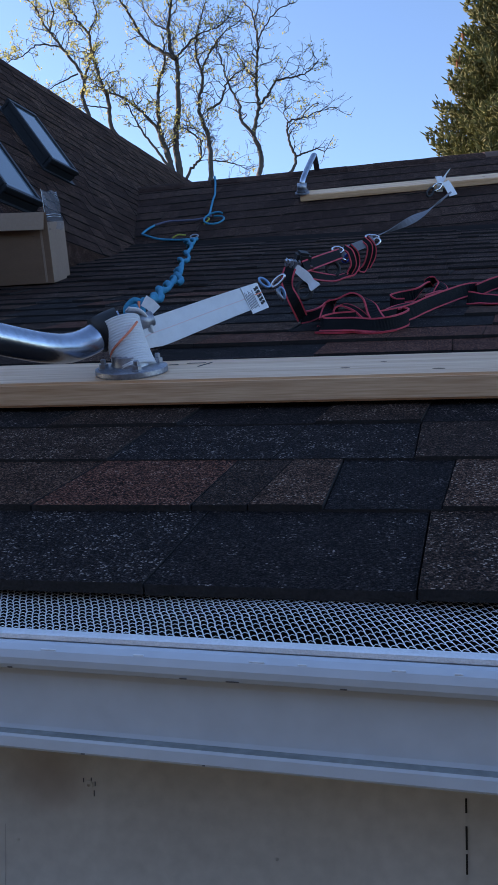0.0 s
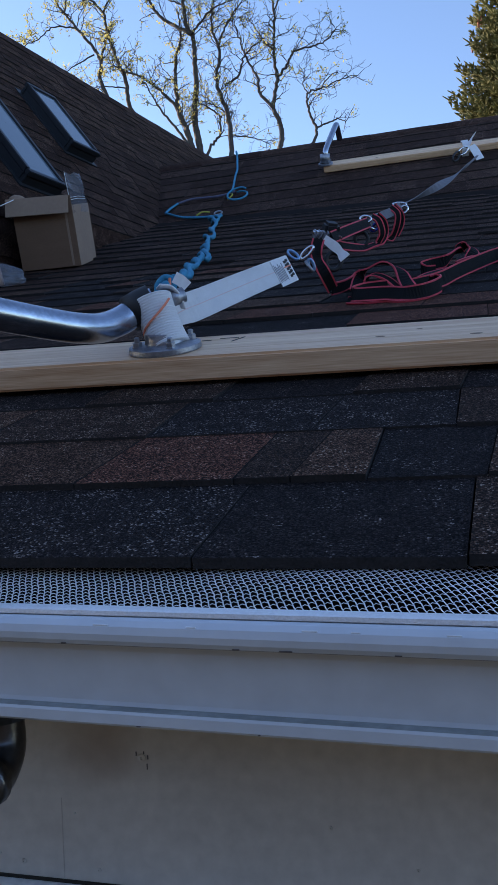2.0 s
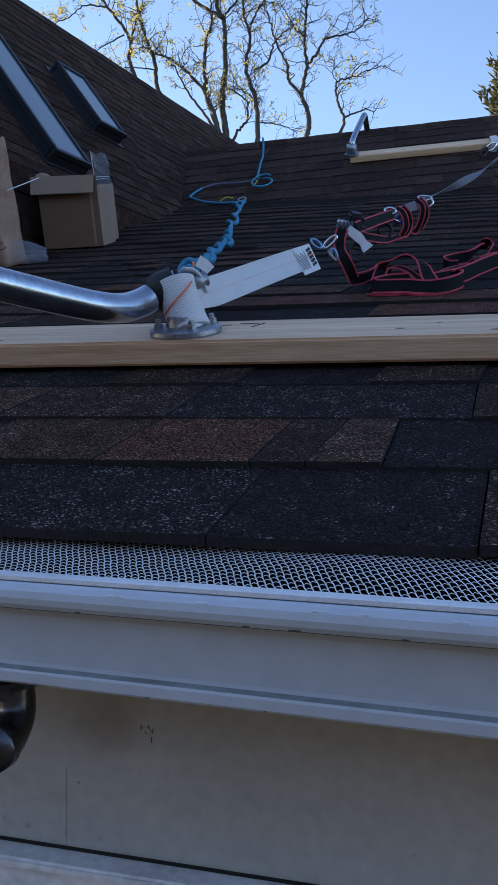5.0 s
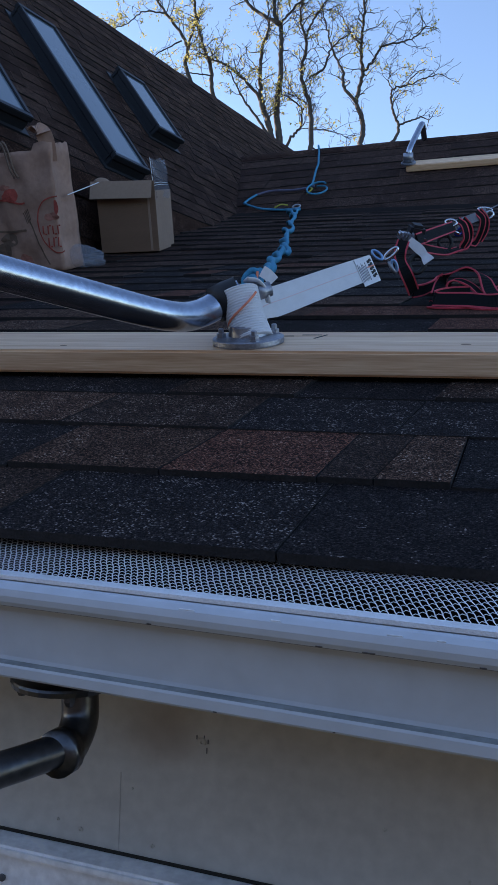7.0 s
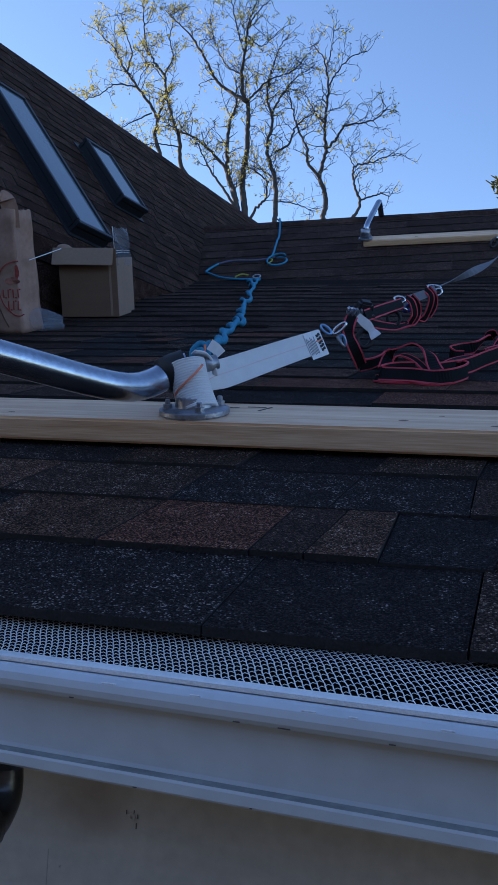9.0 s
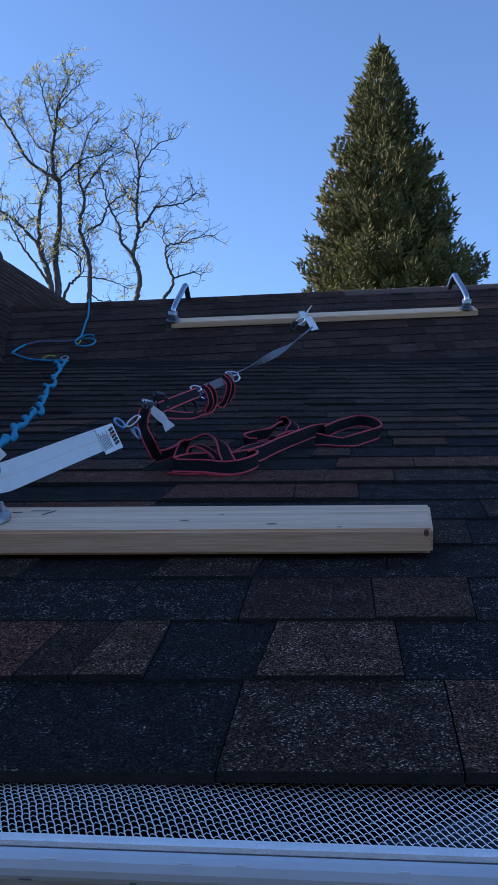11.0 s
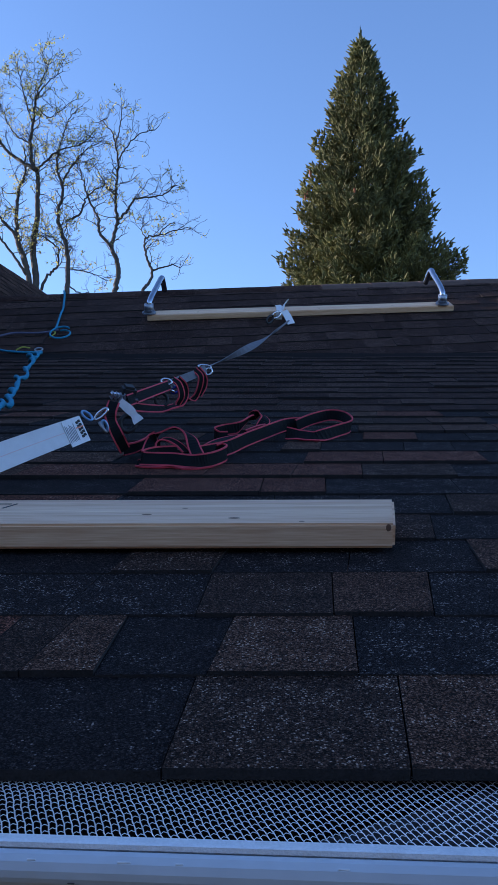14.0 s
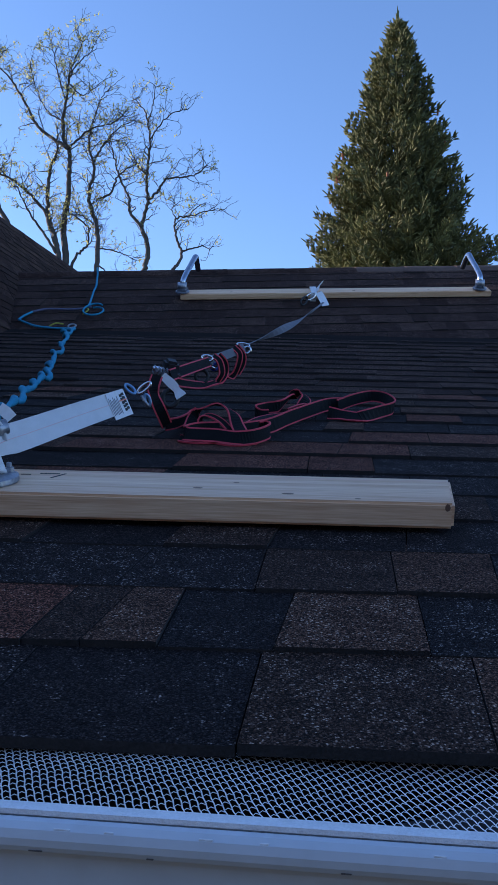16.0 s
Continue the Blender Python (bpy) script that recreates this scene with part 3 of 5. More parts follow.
def floor_flange(parent, m, r, name="flange"):
    f = part(name, lathe([(r, 0), (r * 1.01, 0.002), (r * 1.0, 0.0075), (r * 0.95, 0.0085), (r * 0.55, 0.011), (r * 0.5, 0.024), (r * 0.42, 0.026)], 64, m), "zinc", parent, "galvanized floor flange")
    for a in (0.5, 2.07, 3.64, 5.21):
        at = m @ pose(0.76 * r * math.cos(a), 0.76 * r * math.sin(a), 0)
        bb = lathe([(0.0085, 0.008), (0.0085, 0.010), (0.0068, 0.0105), (0.0068, 0.016), (0.004, 0.0165), (0.004, 0.022), (0.003, 0.023)], 6, at)
        part("bolt", bb, "zinc", f)


def ridge_hook(x, m):
    h = thing("pipe_hook", m, "galvanized pipe hook from the upper plank over the ridge", "pipe hook", "ridge hooks")
    floor_flange(h, pose(0, 0, 0), 0.040)
    part("sleeve", tube([(0, 0, 0.012), (0.0, 0.006, 0.055)], 0.027, 16), "zinc", h, smooth=True)
    part("pipe", tube(smooth_path([(0, 0.003, 0.03), (x * 0.15, 0.04, 0.075), (x * 0.8, 0.26, 0.115), (x, 0.32, 0.125), (x * 1.08, 0.36, 0.10), (x * 1.2, 0.42, 0.02)], 6), 0.0165, 16), "steel", h, smooth=True)
    return h


ridge_hook(0.09, UF @ pose(-0.28, 0.645, 0.041))
ridge_hook(0.03, UF @ pose(1.475, 0.60, 0.041))


# ---- skylights ----
def skylight(cx, cy, w, l, h=0.062):
    s = thing("skylight", LF @ pose(cx - w / 2, cy - l / 2, 0), "fixed skylight with dark metal curb in the side roof", "skylight", "skylights")
    f = 0.022
    c = bmesh.new()
    box((-0.01, -0.01, -0.02), (w + 0.01, 0.012, h - 0.022), 0.003, bm=c)
    box((-0.01, l - 0.012, -0.02), (w + 0.01, l + 0.01, h - 0.022), 0.003, bm=c)
    box((-0.0095, 0.013, -0.02), (0.013, l - 0.013, h - 0.022), 0.003, bm=c)
    box((w - 0.013, 0.013, -0.02), (w + 0.0095, l - 0.013, h - 0.022), 0.003, bm=c)
    part("curb", c, "frame", s)
    r = bmesh.new()
    box((-0.014, -0.014, h - 0.021), (w + 0.014, f * 0.5, h + 0.003), 0.003, bm=r)
    box((-0.014, l - f * 0.6, h - 0.021), (w + 0.014, l + 0.014, h + 0.003), 0.003, bm=r)
    box((-0.0138, f * 0.5, h - 0.021), (f * 0.4, l - f * 0.6, h + 0.003), 0.003, bm=r)
    box((w - f * 0.4, f * 0.5, h - 0.021), (w + 0.0138, l - f * 0.6, h + 0.003), 0.003, bm=r)
    part("frame", r, "frame", s)
    part("glass", box((0, 0, h - 0.016), (w, l, h - 0.004)), "glass", s, "dark glass pane that mirrors the sky")
    part("flashing", box((-0.03, -0.03, -0.004), (w + 0.03, l + 0.03, 0.004)), "frame", s)


skylight(-1.005, 0.360, 0.205, 0.920)
skylight(-0.345, 0.597, 0.190, 0.425)
skylight(-1.697, 0.340, 0.210, 0.920)


# ---- rail pipe on its flange, with the white anchor sling ----
post = thing("pipe_post", RF @ pose(-0.225, 0.560, 0.0395), "galvanized bent pipe in a floor flange on the lower plank", "pipe rail")
O = Matrix.Translation((0.225, -0.560, -0.042))


def rel(pts):
    return [O @ Vector(p) for p in pts]


floor_flange(post, pose(0, 0, 0), 0.050)
run = smooth_path([(-0.76, -0.27, 0.415), (-0.558, 0.060, 0.272), (-0.443, 0.250, 0.189), (-0.372, 0.368, 0.138), (-0.328, 0.440, 0.107), (-0.307, 0.476, 0.094), (-0.294, 0.512, 0.087), (-0.281, 0.550, 0.088), (-0.262, 0.580, 0.098), (-0.240, 0.590, 0.106)], 6)
part("pipe", tube(rel(run), 0.0200, 20), "steel", post, "bright galvanized pipe with scratches", smooth=True)
part("rubber_collar", tube(rel([(-0.274, 0.570, 0.0925), (-0.260, 0.5815, 0.099), (-0.243, 0.589, 0.105)]), [0.0255, 0.0262, 0.0258], 24), "rubber", post, "black rubber collar round the pipe", smooth=True)
part("fitting", tube(rel([(-0.2175, 0.5605, 0.053), (-0.231, 0.573, 0.080), (-0.244, 0.5855, 0.107)]), 0.0225, 18), "zinc", post, smooth=True)
for u in range(14):
    f = u / 13
    k = int(14 + f * 28)
    p = rel([run[k]])[0] + Vector((0.12, -0.50, 0.85)).normalized() * 0.0199
    part("scratch", box((-0.003, -0.0005, -0.0007), (0.004 * (0.4 + (u * 7 % 5) / 4), 0.0005, 0.0003), 0, Matrix.Translation(p) @ pose(0, 0, 0, 0, 0, 80 + (u * 37) % 50)), "grime", post, "dark scuff")

sling = thing("anchor_sling", RF @ pose(-0.225, 0.575, 0.05), "white webbing anchor sling wrapped round the pipe post", "sling")
O2 = Matrix.Translation((0.225, -0.575, -0.05))


def rel2(pts):
    return [O2 @ Vector(p) for p in pts]


wrap = []
for k in range(80):
    f = k / 79
    wrap.append((-0.2190 - 0.0255 * f, 0.5595 + 0.0265 * f, 0.0425 + 0.0645 * f))
part("wrap", tube(rel2(wrap), [(0.0302 - 0.0025 * math.sin(math.pi * k / 79) - 0.0012 * k / 79) + (0.00035 if k % 4 < 2 else -0.00035) - (0.004 if k in (0, 79) else 0) for k in range(80)], 32), "web", sling, "ribbed white webbing wound round the fitting", smooth=True)
part("fold", ribbon(rel2(smooth_path([(-0.236, 0.598, 0.122), (-0.222, 0.606, 0.118), (-0.212, 0.612, 0.104), (-0.208, 0.616, 0.086)], 5)), [(0.5, -0.7, 0.3)] * 16, [0.022 - 0.0006 * k for k in range(16)], 0.003), "web", sling, "twisted start of the band", smooth=True)
part("pipe_end", tube(rel2([(-0.228, 0.602, 0.100), (-0.206, 0.618, 0.106)]), 0.0110, 18), "zinc", sling, "dull metal fitting end", True)
hx = []
for k in range(14):
    a = -2.75 + k * 0.17
    z = 0.062 + 0.0036 * k
    hx.append((-0.2245 - 0.001 * k + 0.0292 * math.cos(a), 0.568 + 0.001 * k + 0.0292 * math.sin(a), z))
part("stripe", tube(rel2(hx), 0.0017, 8), "orange", sling, "orange marker thread")
band = smooth_path([(-0.232, 0.600, 0.070), (-0.222, 0.640, 0.078), (-0.205, 0.720, 0.0785), (-0.168, 0.900, 0.080), (-0.1245, 1.105, 0.081)], 6)
bside = [Vector((-0.10, 0, 1)).lerp(Vector((-0.42, 0, 0.9)), min(1, k / 14)) for k in range(len(band))]
bwid = [0.024 + 0.022 * min(1, k / 9) for k in range(len(band))]
part("band", ribbon(rel2(band), bside, bwid, 0.0035), "web", sling, "flat white webbing band")
part("stripe", ribbon(rel2(band), bside, 0.0010, 0.0040), "pink", sling, "faint orange thread along the band")
for s in (-1, 1):
    part("hem", ribbon(rel2(band[9:]), bside[9:], 0.0024, 0.0046, 0.0218 * s), "web", sling)
face = Vector((0.9, -0.18, 0.42)).normalized()      # the band's open side
tg = [band[-1].lerp(band[-8], f) + face * 0.0030 - bside[-1].normalized() * 0.005 for f in (0.36, 0.18, 0.0)]
tl = part("label", ribbon(rel2(tg), [bside[-1]] * 3, 0.053, 0.0010), "tag", sling, "white printed care label")
for j_ in range(7):
    f = 0.34 - 0.026 * j_
    q = [band[-1].lerp(band[-8], f + d) + face * 0.0040 - bside[-1].normalized() * (0.006 + 0.001 * (j_ % 3)) for d in (0, 0.007)]
    part("print_bar", ribbon(rel2(q), [bside[-1]] * 2, 0.036 - 0.004 * (j_ % 3), 0.0009), "pale_print", tl)
for k_ in range(5):
    for r_ in range(2):
        q = [band[-1].lerp(band[-8], f) + face * 0.0042 + bside[-1].normalized() * (0.011 - 0.0074 * k_ + 0.002 * r_) for f in (0.125 - 0.05 * r_, 0.085 - 0.05 * r_)]
        part("print_bar", ribbon(rel2(q), [bside[-1]] * 2, 0.0055, 0.0009), "ink", tl)
q = [band[-1].lerp(band[-8], f) + face * 0.0050 + bside[-1].normalized() * 0.001 for f in (0.17, 0.02)]
part("print_bar", ribbon(rel2(q), [bside[-1]] * 2, 0.0022, 0.0009), "orange", tl, "orange thread")


def ring(parent, c, u, v, ru, rv, r, mat, name, label=""):
    """An oval ring round c in the plane of u and v."""
    u, v = Vector(u).normalized(), Vector(v).normalized()
    pts = [Vector(c) + u * ru * math.cos(a) + v * rv * math.sin(a) for a in [2 * math.pi * k / 28 for k in range(28)]]
    return part(name, tube(pts, r, 8, closed=True), mat, parent, label, True)


ring(sling, O2 @ Vector((-0.119, 1.128, 0.100)), (-0.75, 0.1, 0.65), (0.6, 0.6, 0.5), 0.013, 0.006, 0.0028, "blue_metal", "d_ring", "pale blue metal ring")

# ---- shock-absorbing lanyard: black webbing with red edges, taut up to the plank ----
lan = thing("lanyard", RF @ pose(-0.10, 1.15, 0.10), "black and red webbing lanyard taut up to the upper plank", "lanyard")
O3 = Matrix.Translation((0.10, -1.15, -0.10))


def rel3(pts):
    return [O3 @ Vector(p) for p in pts]


def webbing(parent, conv, pts, sides, w=0.036, name="webbing", n=5):
    """Black webbing with a red edge on either side."""
    path = smooth_path(pts, n)
    ss = smooth_path(sides, n)
    b = part(name, ribbon(conv(path), ss, w, 0.0024), "black_web", parent)
    for s in (-1, 1):
        part("red_edge", ribbon(conv(path), ss, 0.0032, 0.0034, s * (w / 2 - 0.0010)), "red_web", b, "red woven edge")


ring(lan, O3 @ Vector((-0.096, 1.160, 0.099)), (0.75, 0.2, 0.6), (-0.4, 0.3, 0.75), 0.017, 0.006, 0.0030, "chrome", "snap_hook", "steel snap hook")
ring(lan, O3 @ Vector((-0.089, 1.160, 0.074)), (0.25, 0.1, -0.95), (0.9, 0.4, 0.2), 0.012, 0.005, 0.0032, "blue_metal", "snap_hook", "pale blue snap hook")
part("hook_gate", tube(rel3([(-0.100, 1.158, 0.084), (-0.092, 1.156, 0.068), (-0.086, 1.158, 0.060)]), 0.0042, 8), "zinc", lan, "steel gate of the hook", True)
webbing(lan, rel3, [(-0.051, 1.24, 0.118), (-0.028, 1.36, 0.120), (0.006, 1.57, 0.120)], [(-0.35, 0, 0.9)] * 3, 0.025, "main_strap")
part("shock_pack", ribbon(rel3(smooth_path([(0.006, 1.58, 0.121), (0.030, 1.75, 0.121), (0.060, 1.95, 0.122), (0.076, 2.04, 0.127)], 4)), [(-0.35, 0, 0.9)] * 13, 0.024, 0.006), "grey_web", lan, "grey stitched shock pack")
webbing(lan, rel3, [(-0.075, 1.20, 0.120), (-0.080, 1.185, 0.100), (-0.078, 1.175, 0.082), (-0.062, 1.165, 0.050), (-0.053, 1.190, 0.018)], [(1, 0.2, 0.15), (1, 0.2, 0.1), (0.8, 0.3, -0.5), (0.8, 0.2, 0.55), (0.7, 0.3, 0.6)], 0.024, "drop_strap")
webbing(lan, rel3, [(-0.053, 1.195, 0.018), (-0.035, 1.240, 0.016), (-0.016, 1.290, 0.020), (0.004, 1.300, 0.030)], [(0.35, 0.3, 0.85)] * 4, 0.026, "drop_strap")
ring(lan, O3 @ Vector((-0.050, 1.22, 0.071)), (0.9, 0.4, 0.1), (-0.1, 0.2, 0.95), 0.0165, 0.0175, 0.0052, "rubber", "rubber_ring", "black rubber ring")
part("tag", ribbon(rel3(smooth_path([(-0.066, 1.220, 0.119), (-0.043, 1.218, 0.099), (-0.034, 1.216, 0.088), (-0.024, 1.205, 0.077)], 3)), [(0.75, 0.2, 0.55)] * 10, [0.017, 0.018, 0.020, 0.020, 0.018, 0.016, 0.016, 0.020, 0.023, 0.024], 0.0012), "tag", lan, "creased white paper tag")
part("buckle", box((-0.016, -0.010, -0.005), (0.016, 0.010, 0.005), 0.002, O3 @ pose(-0.078, 1.27, 0.126, 10, 12, 20)), "chrome", lan, "steel buckle")
for k in range(4):
    part("buckle_bar", box((-0.0018, -0.012, -0.008), (0.0018, 0.012, 0.008), 0.0008, O3 @ pose(-0.090 + 0.009 * k, 1.268, 0.127 - 0.002 * k, 10, 20, 20)), "zinc", lan)
part("pad", box((-0.016, -0.02, -0.016), (0.016, 0.02, 0.016), 0.006, O3 @ pose(-0.059, 1.30, 0.130, 10, 12, 20)), "rubber", lan, "black plastic pad")
part("pad_clip", box((-0.012, -0.008, -0.004), (0.012, 0.008, 0.004), 0.002, O3 @ pose(-0.046, 1.285, 0.116, 10, 25, 20)), "chrome", lan, "steel clip")
ring(lan, O3 @ Vector((0.0, 1.58, 0.128)), (0.95, 0.2, -0.15), (0.1, 0.3, 0.9), 0.0135, 0.0075, 0.0032, "chrome", "snap_hook", "bright metal hook")
ring(lan, O3 @ Vector((0.020, 1.60, 0.105)), (0.8, 0.2, 0.5), (-0.4, 0.3, 0.8), 0.011, 0.007, 0.0036, "blue", "snap_hook", "blue metal hook")
part("hook_pin", tube(rel3([(0.008, 1.585, 0.108), (0.020, 1.59, 0.100)]), 0.004, 8), "chrome", lan, smooth=True)
ring(lan, O3 @ Vector((0.074, 2.06, 0.132)), (0.95, 0.2, -0.1), (0.0, 0.4, 0.9), 0.020, 0.006, 0.0032, "chrome", "snap_hook", "bright metal hook")
ring(lan, O3 @ Vector((0.087, 2.05, 0.117)), (0.8, 0.2, 0.4), (-0.4, 0.2, 0.9), 0.011, 0.010, 0.0040, "chrome", "snap_hook", "steel hook")
ring(lan, O3 @ Vector((-0.012, 1.56, 0.084)), (0.9, 0.3, 0.0), (-0.1, 0.2, 0.95), 0.016, 0.017, 0.0045, "rubber", "rubber_ring", "black rubber ring")
ring(lan, O3 @ Vector((-0.020, 1.54, 0.112)), (0.9, 0.3, 0.2), (-0.3, 0.2, 0.9), 0.020, 0.013, 0.0040, "rubber", "rubber_ring", "black rubber ring")
webbing(lan, rel3, [(0.014, 1.60, 0.133), (0.030, 1.60, 0.120), (0.037, 1.60, 0.090), (0.026, 1.60, 0.068)], [(0.75, 0.6, 0.1)] * 4, 0.018, "wrap_strap")
webbing(lan, rel3, [(0.026, 1.62, 0.132), (0.041, 1.64, 0.112), (0.043, 1.65, 0.085), (0.030, 1.62, 0.064), (0.012, 1.58, 0.060)], [(0.75, 0.6, 0.1)] * 5, 0.018, "wrap_strap")
webbing(lan, rel3, [(0.021, 1.60, 0.064), (-0.008, 1.52, 0.066), (-0.039, 1.36, 0.088), (-0.052, 1.27, 0.104)], [(0.1, 1, 0.1)] * 4, 0.020, "slack_strap")
webbing(lan, rel3, [(0.052, 1.90, 0.136), (0.070, 1.90, 0.116), (0.067, 1.90, 0.085), (0.052, 1.90, 0.052), (0.034, 1.87, 0.046), (0.025, 1.82, 0.066)], [(0.8, 0.5, 0.1)] * 6, 0.018, "wrap_strap")
webbing(lan, rel3, [(0.060, 1.93, 0.137), (0.079, 1.93, 0.112), (0.079, 1.93, 0.084), (0.064, 1.92, 0.056)], [(0.7, 0.3, 0.5)] * 4, 0.016, "wrap_strap")
top = Vector((0.447, 4.20, 0.240))
tp = [Vector((0.082, 2.06, 0.132)).lerp(top, f) + Vector((0, 0, -0.020 * math.sin(math.pi * f))) for f in [k / 24 for k in range(25)]]
part("thin_strap", ribbon(rel3(tp), [Vector((math.cos(0.25 * k), 0, math.sin(0.25 * k))) for k in range(25)], [0.010 + 0.020 * math.sin(math.pi * min(1, k / 20)) for k in range(25)], 0.002), "grey_web", lan, "thin grey strap, twisted")

knot = thing("strap_knot", UF @ pose(0.478, 0.560, 0.042), "pale strap end tied round the upper plank with a hook", "strap")
part("wrap", ribbon(smooth_path([(-0.01, -0.012, -0.04), (-0.006, -0.014, 0.006), (0.0, 0.03, 0.012), (0.006, 0.11, 0.010), (0.008, 0.125, -0.03)], 5), [(1, 0, 0)] * 21, 0.036, 0.003), "web", knot)
part("tail", ribbon(smooth_path([(0.02, -0.01, 0.01), (0.032, -0.04, -0.004), (0.044, -0.13, -0.032)], 4), [(1, 0.2, 0.2)] * 9, 0.042, 0.002), "tag", knot, "white tag hanging from the knot")
part("tail", ribbon(smooth_path([(0.01, -0.005, 0.012), (0.03, 0.03, 0.04), (0.055, 0.06, 0.05)], 4), [(0.6, 0, 0.8)] * 9, 0.03, 0.002), "web", knot)
ring(knot, (-0.030, -0.05, 0.0), (0.8, 0.4, 0.2), (-0.2, 0.3, 0.9), 0.032, 0.016, 0.0045, "chrome", "snap_hook", "steel snap hook")
ring(knot, (-0.075, -0.10, -0.01), (0.6, 0.7, 0.2), (-0.2, 0.3, 0.9), 0.035, 0.018, 0.0055, "rubber", "snap_hook", "dark hook")

# ---- loose harness webbing on the shingles ----
pile = thing("harness_webbing", RF @ pose(0.2, 1.3, 0.0), "loose heap of black webbing with red edges on the shingles", "harness")
O4 = Matrix.Translation((-0.2, -1.3, 0))


def rel4(pts):
    return [O4 @ Vector(p) for p in pts]


UP, LEAN, ARCH = (0, 0.25, 1), (0.1, 0.55, 0.8), (0.35, 0.9, 0.1)
webbing(pile, rel4, [(-0.005, 1.190, 0.012), (0.001, 1.235, 0.030), (0.020, 1.250, 0.048), (0.052, 1.250, 0.056), (0.082, 1.225, 0.044), (0.096, 1.185, 0.022), (0.108, 1.140, 0.010)], [(0.6, 0.8, 0.2), (0.6, 0.7, 0.2), ARCH, (0.3, 0.9, -0.3), (0.75, 0.3, -0.4), (0.9, 0.2, 0.1), (0.8, 0.2, 0.4)], 0.027)
webbing(pile, rel4, [(0.019, 1.200, 0.010), (0.017, 1.205, 0.030), (0.034, 1.215, 0.037), (0.059, 1.205, 0.028), (0.079, 1.185, 0.013)], [ARCH] * 5, 0.022)
webbing(pile, rel4, [(0.060, 1.165, 0.017), (0.016, 1.150, 0.017), (-0.006, 1.105, 0.016), (0.021, 1.088, 0.017), (0.058, 1.083, 0.017), (0.097, 1.072, 0.015), (0.127, 1.085, 0.015), (0.151, 1.125, 0.015), (0.164, 1.165, 0.016), (0.154, 1.195, 0.017), (0.140, 1.185, 0.017)], [UP, UP, LEAN, LEAN, LEAN, LEAN, UP, UP, UP, (0.3, 0.1, 1), (0.5, 0.1, 0.9)], 0.029)
webbing(pile, rel4, [(0.020, 1.140, 0.004), (-0.008, 1.100, 0.004), (0.023, 1.085, 0.004), (0.059, 1.088, 0.004), (0.095, 1.068, 0.004), (0.133, 1.090, 0.005)], [(0.3, 0.9, 0.1)] * 6, 0.024)
webbing(pile, rel4, [(0.111, 1.199, 0.010), (0.164, 1.245, 0.013), (0.206, 1.342, 0.016), (0.255, 1.449, 0.018), (0.309, 1.566, 0.018), (0.353, 1.608, 0.016)], [(0.2, 0.5, 0.85), LEAN, LEAN, LEAN, LEAN, (0.3, 0.4, 0.85)], 0.032)
webbing(pile, rel4, [(0.160, 1.440, 0.006), (0.137, 1.432, 0.008), (0.129, 1.454, 0.014), (0.152, 1.492, 0.016), (0.186, 1.510, 0.020), (0.212, 1.600, 0.028), (0.238, 1.620, 0.040), (0.256, 1.600, 0.028), (0.236, 1.540, 0.014), (0.205, 1.420, 0.012)], [UP, UP, UP, UP, (0.3, 0.3, 0.9), (0.6, 0.4, 0.6), (0.8, 0.4, -0.3), (0.8, 0.3, -0.5), (0.7, 0.5, 0.5), LEAN], 0.028)
webbing(pile, rel4, [(0.335, 1.566, 0.016), (0.379, 1.626, 0.024), (0.432, 1.680, 0.028), (0.467, 1.649, 0.026), (0.476, 1.560, 0.017), (0.433, 1.489, 0.014), (0.377, 1.420, 0.011), (0.336, 1.440, 0.011), (0.303, 1.451, 0.014)], [UP, UP, UP, (0.3, 0.1, 1), (0.2, 0.2, 1), UP, (0.1, 0.8, 0.6), (0.1, 0.8, 0.6), UP], 0.030)
webbing(pile, rel4, [(0.103, 1.215, 0.008), (0.141, 1.362, 0.008), (0.185, 1.431, 0.008), (0.240, 1.470, 0.008)], [(-0.6, 0.8, 0.15)] * 4, 0.024)

# ---- blue rope ----
rope = thing("safety_rope", RF @ pose(-0.224, 0.63, 0.118), "blue safety rope knotted and run from the post over the ridge", "rope")
O5 = Matrix.Translation((0.224, -0.63, -0.118))


def on_upper(x, v, o=0.012):
    """A place on the upper roof: x along it, v up from the break, o off the shingles, in the lower roof's frame."""
    a = radians(16)
    return Vector((x, 3.75 + v * math.cos(a) - o * math.sin(a), 0.075 + v * math.sin(a) + o * math.cos(a)))


low = smooth_path([(-0.232, 0.612, 0.118), (-0.240, 0.66, 0.122), (-0.263, 0.80, 0.110), (-0.313, 1.05, 0.096), (-0.389, 1.40, 0.082), (-0.430, 1.65, 0.072), (-0.520, 2.0, 0.064), (-0.620, 2.5, 0.070), (-0.744, 3.1, 0.080), (-0.815, 3.40, 0.085), (-0.86, 3.72, 0.088)], 16)
rr = random.Random(3)
lump, rad = [], []
for k, p in enumerate(low):
    f = k / (len(low) - 1)
    s = 0.35 + 1.25 * f
    a = k * 0.55
    lump.append(p + Vector((math.cos(a), 0.4 * math.sin(a * 0.7), math.sin(a))) * 0.0105 * s * (0.7 + 0.5 * math.sin(k * 0.9)))
    rad.append((0.0046 + 0.0040 * f) * (1 + 0.28 * math.sin(k * 1.3) + 0.12 * rr.uniform(-1, 1)))
conv5 = lambda pts: [O5 @ Vector(p) for p in pts]
part("braided_length", tube(conv5(lump), rad, 9), "rope", rope, "thick knotted length of blue rope", True)
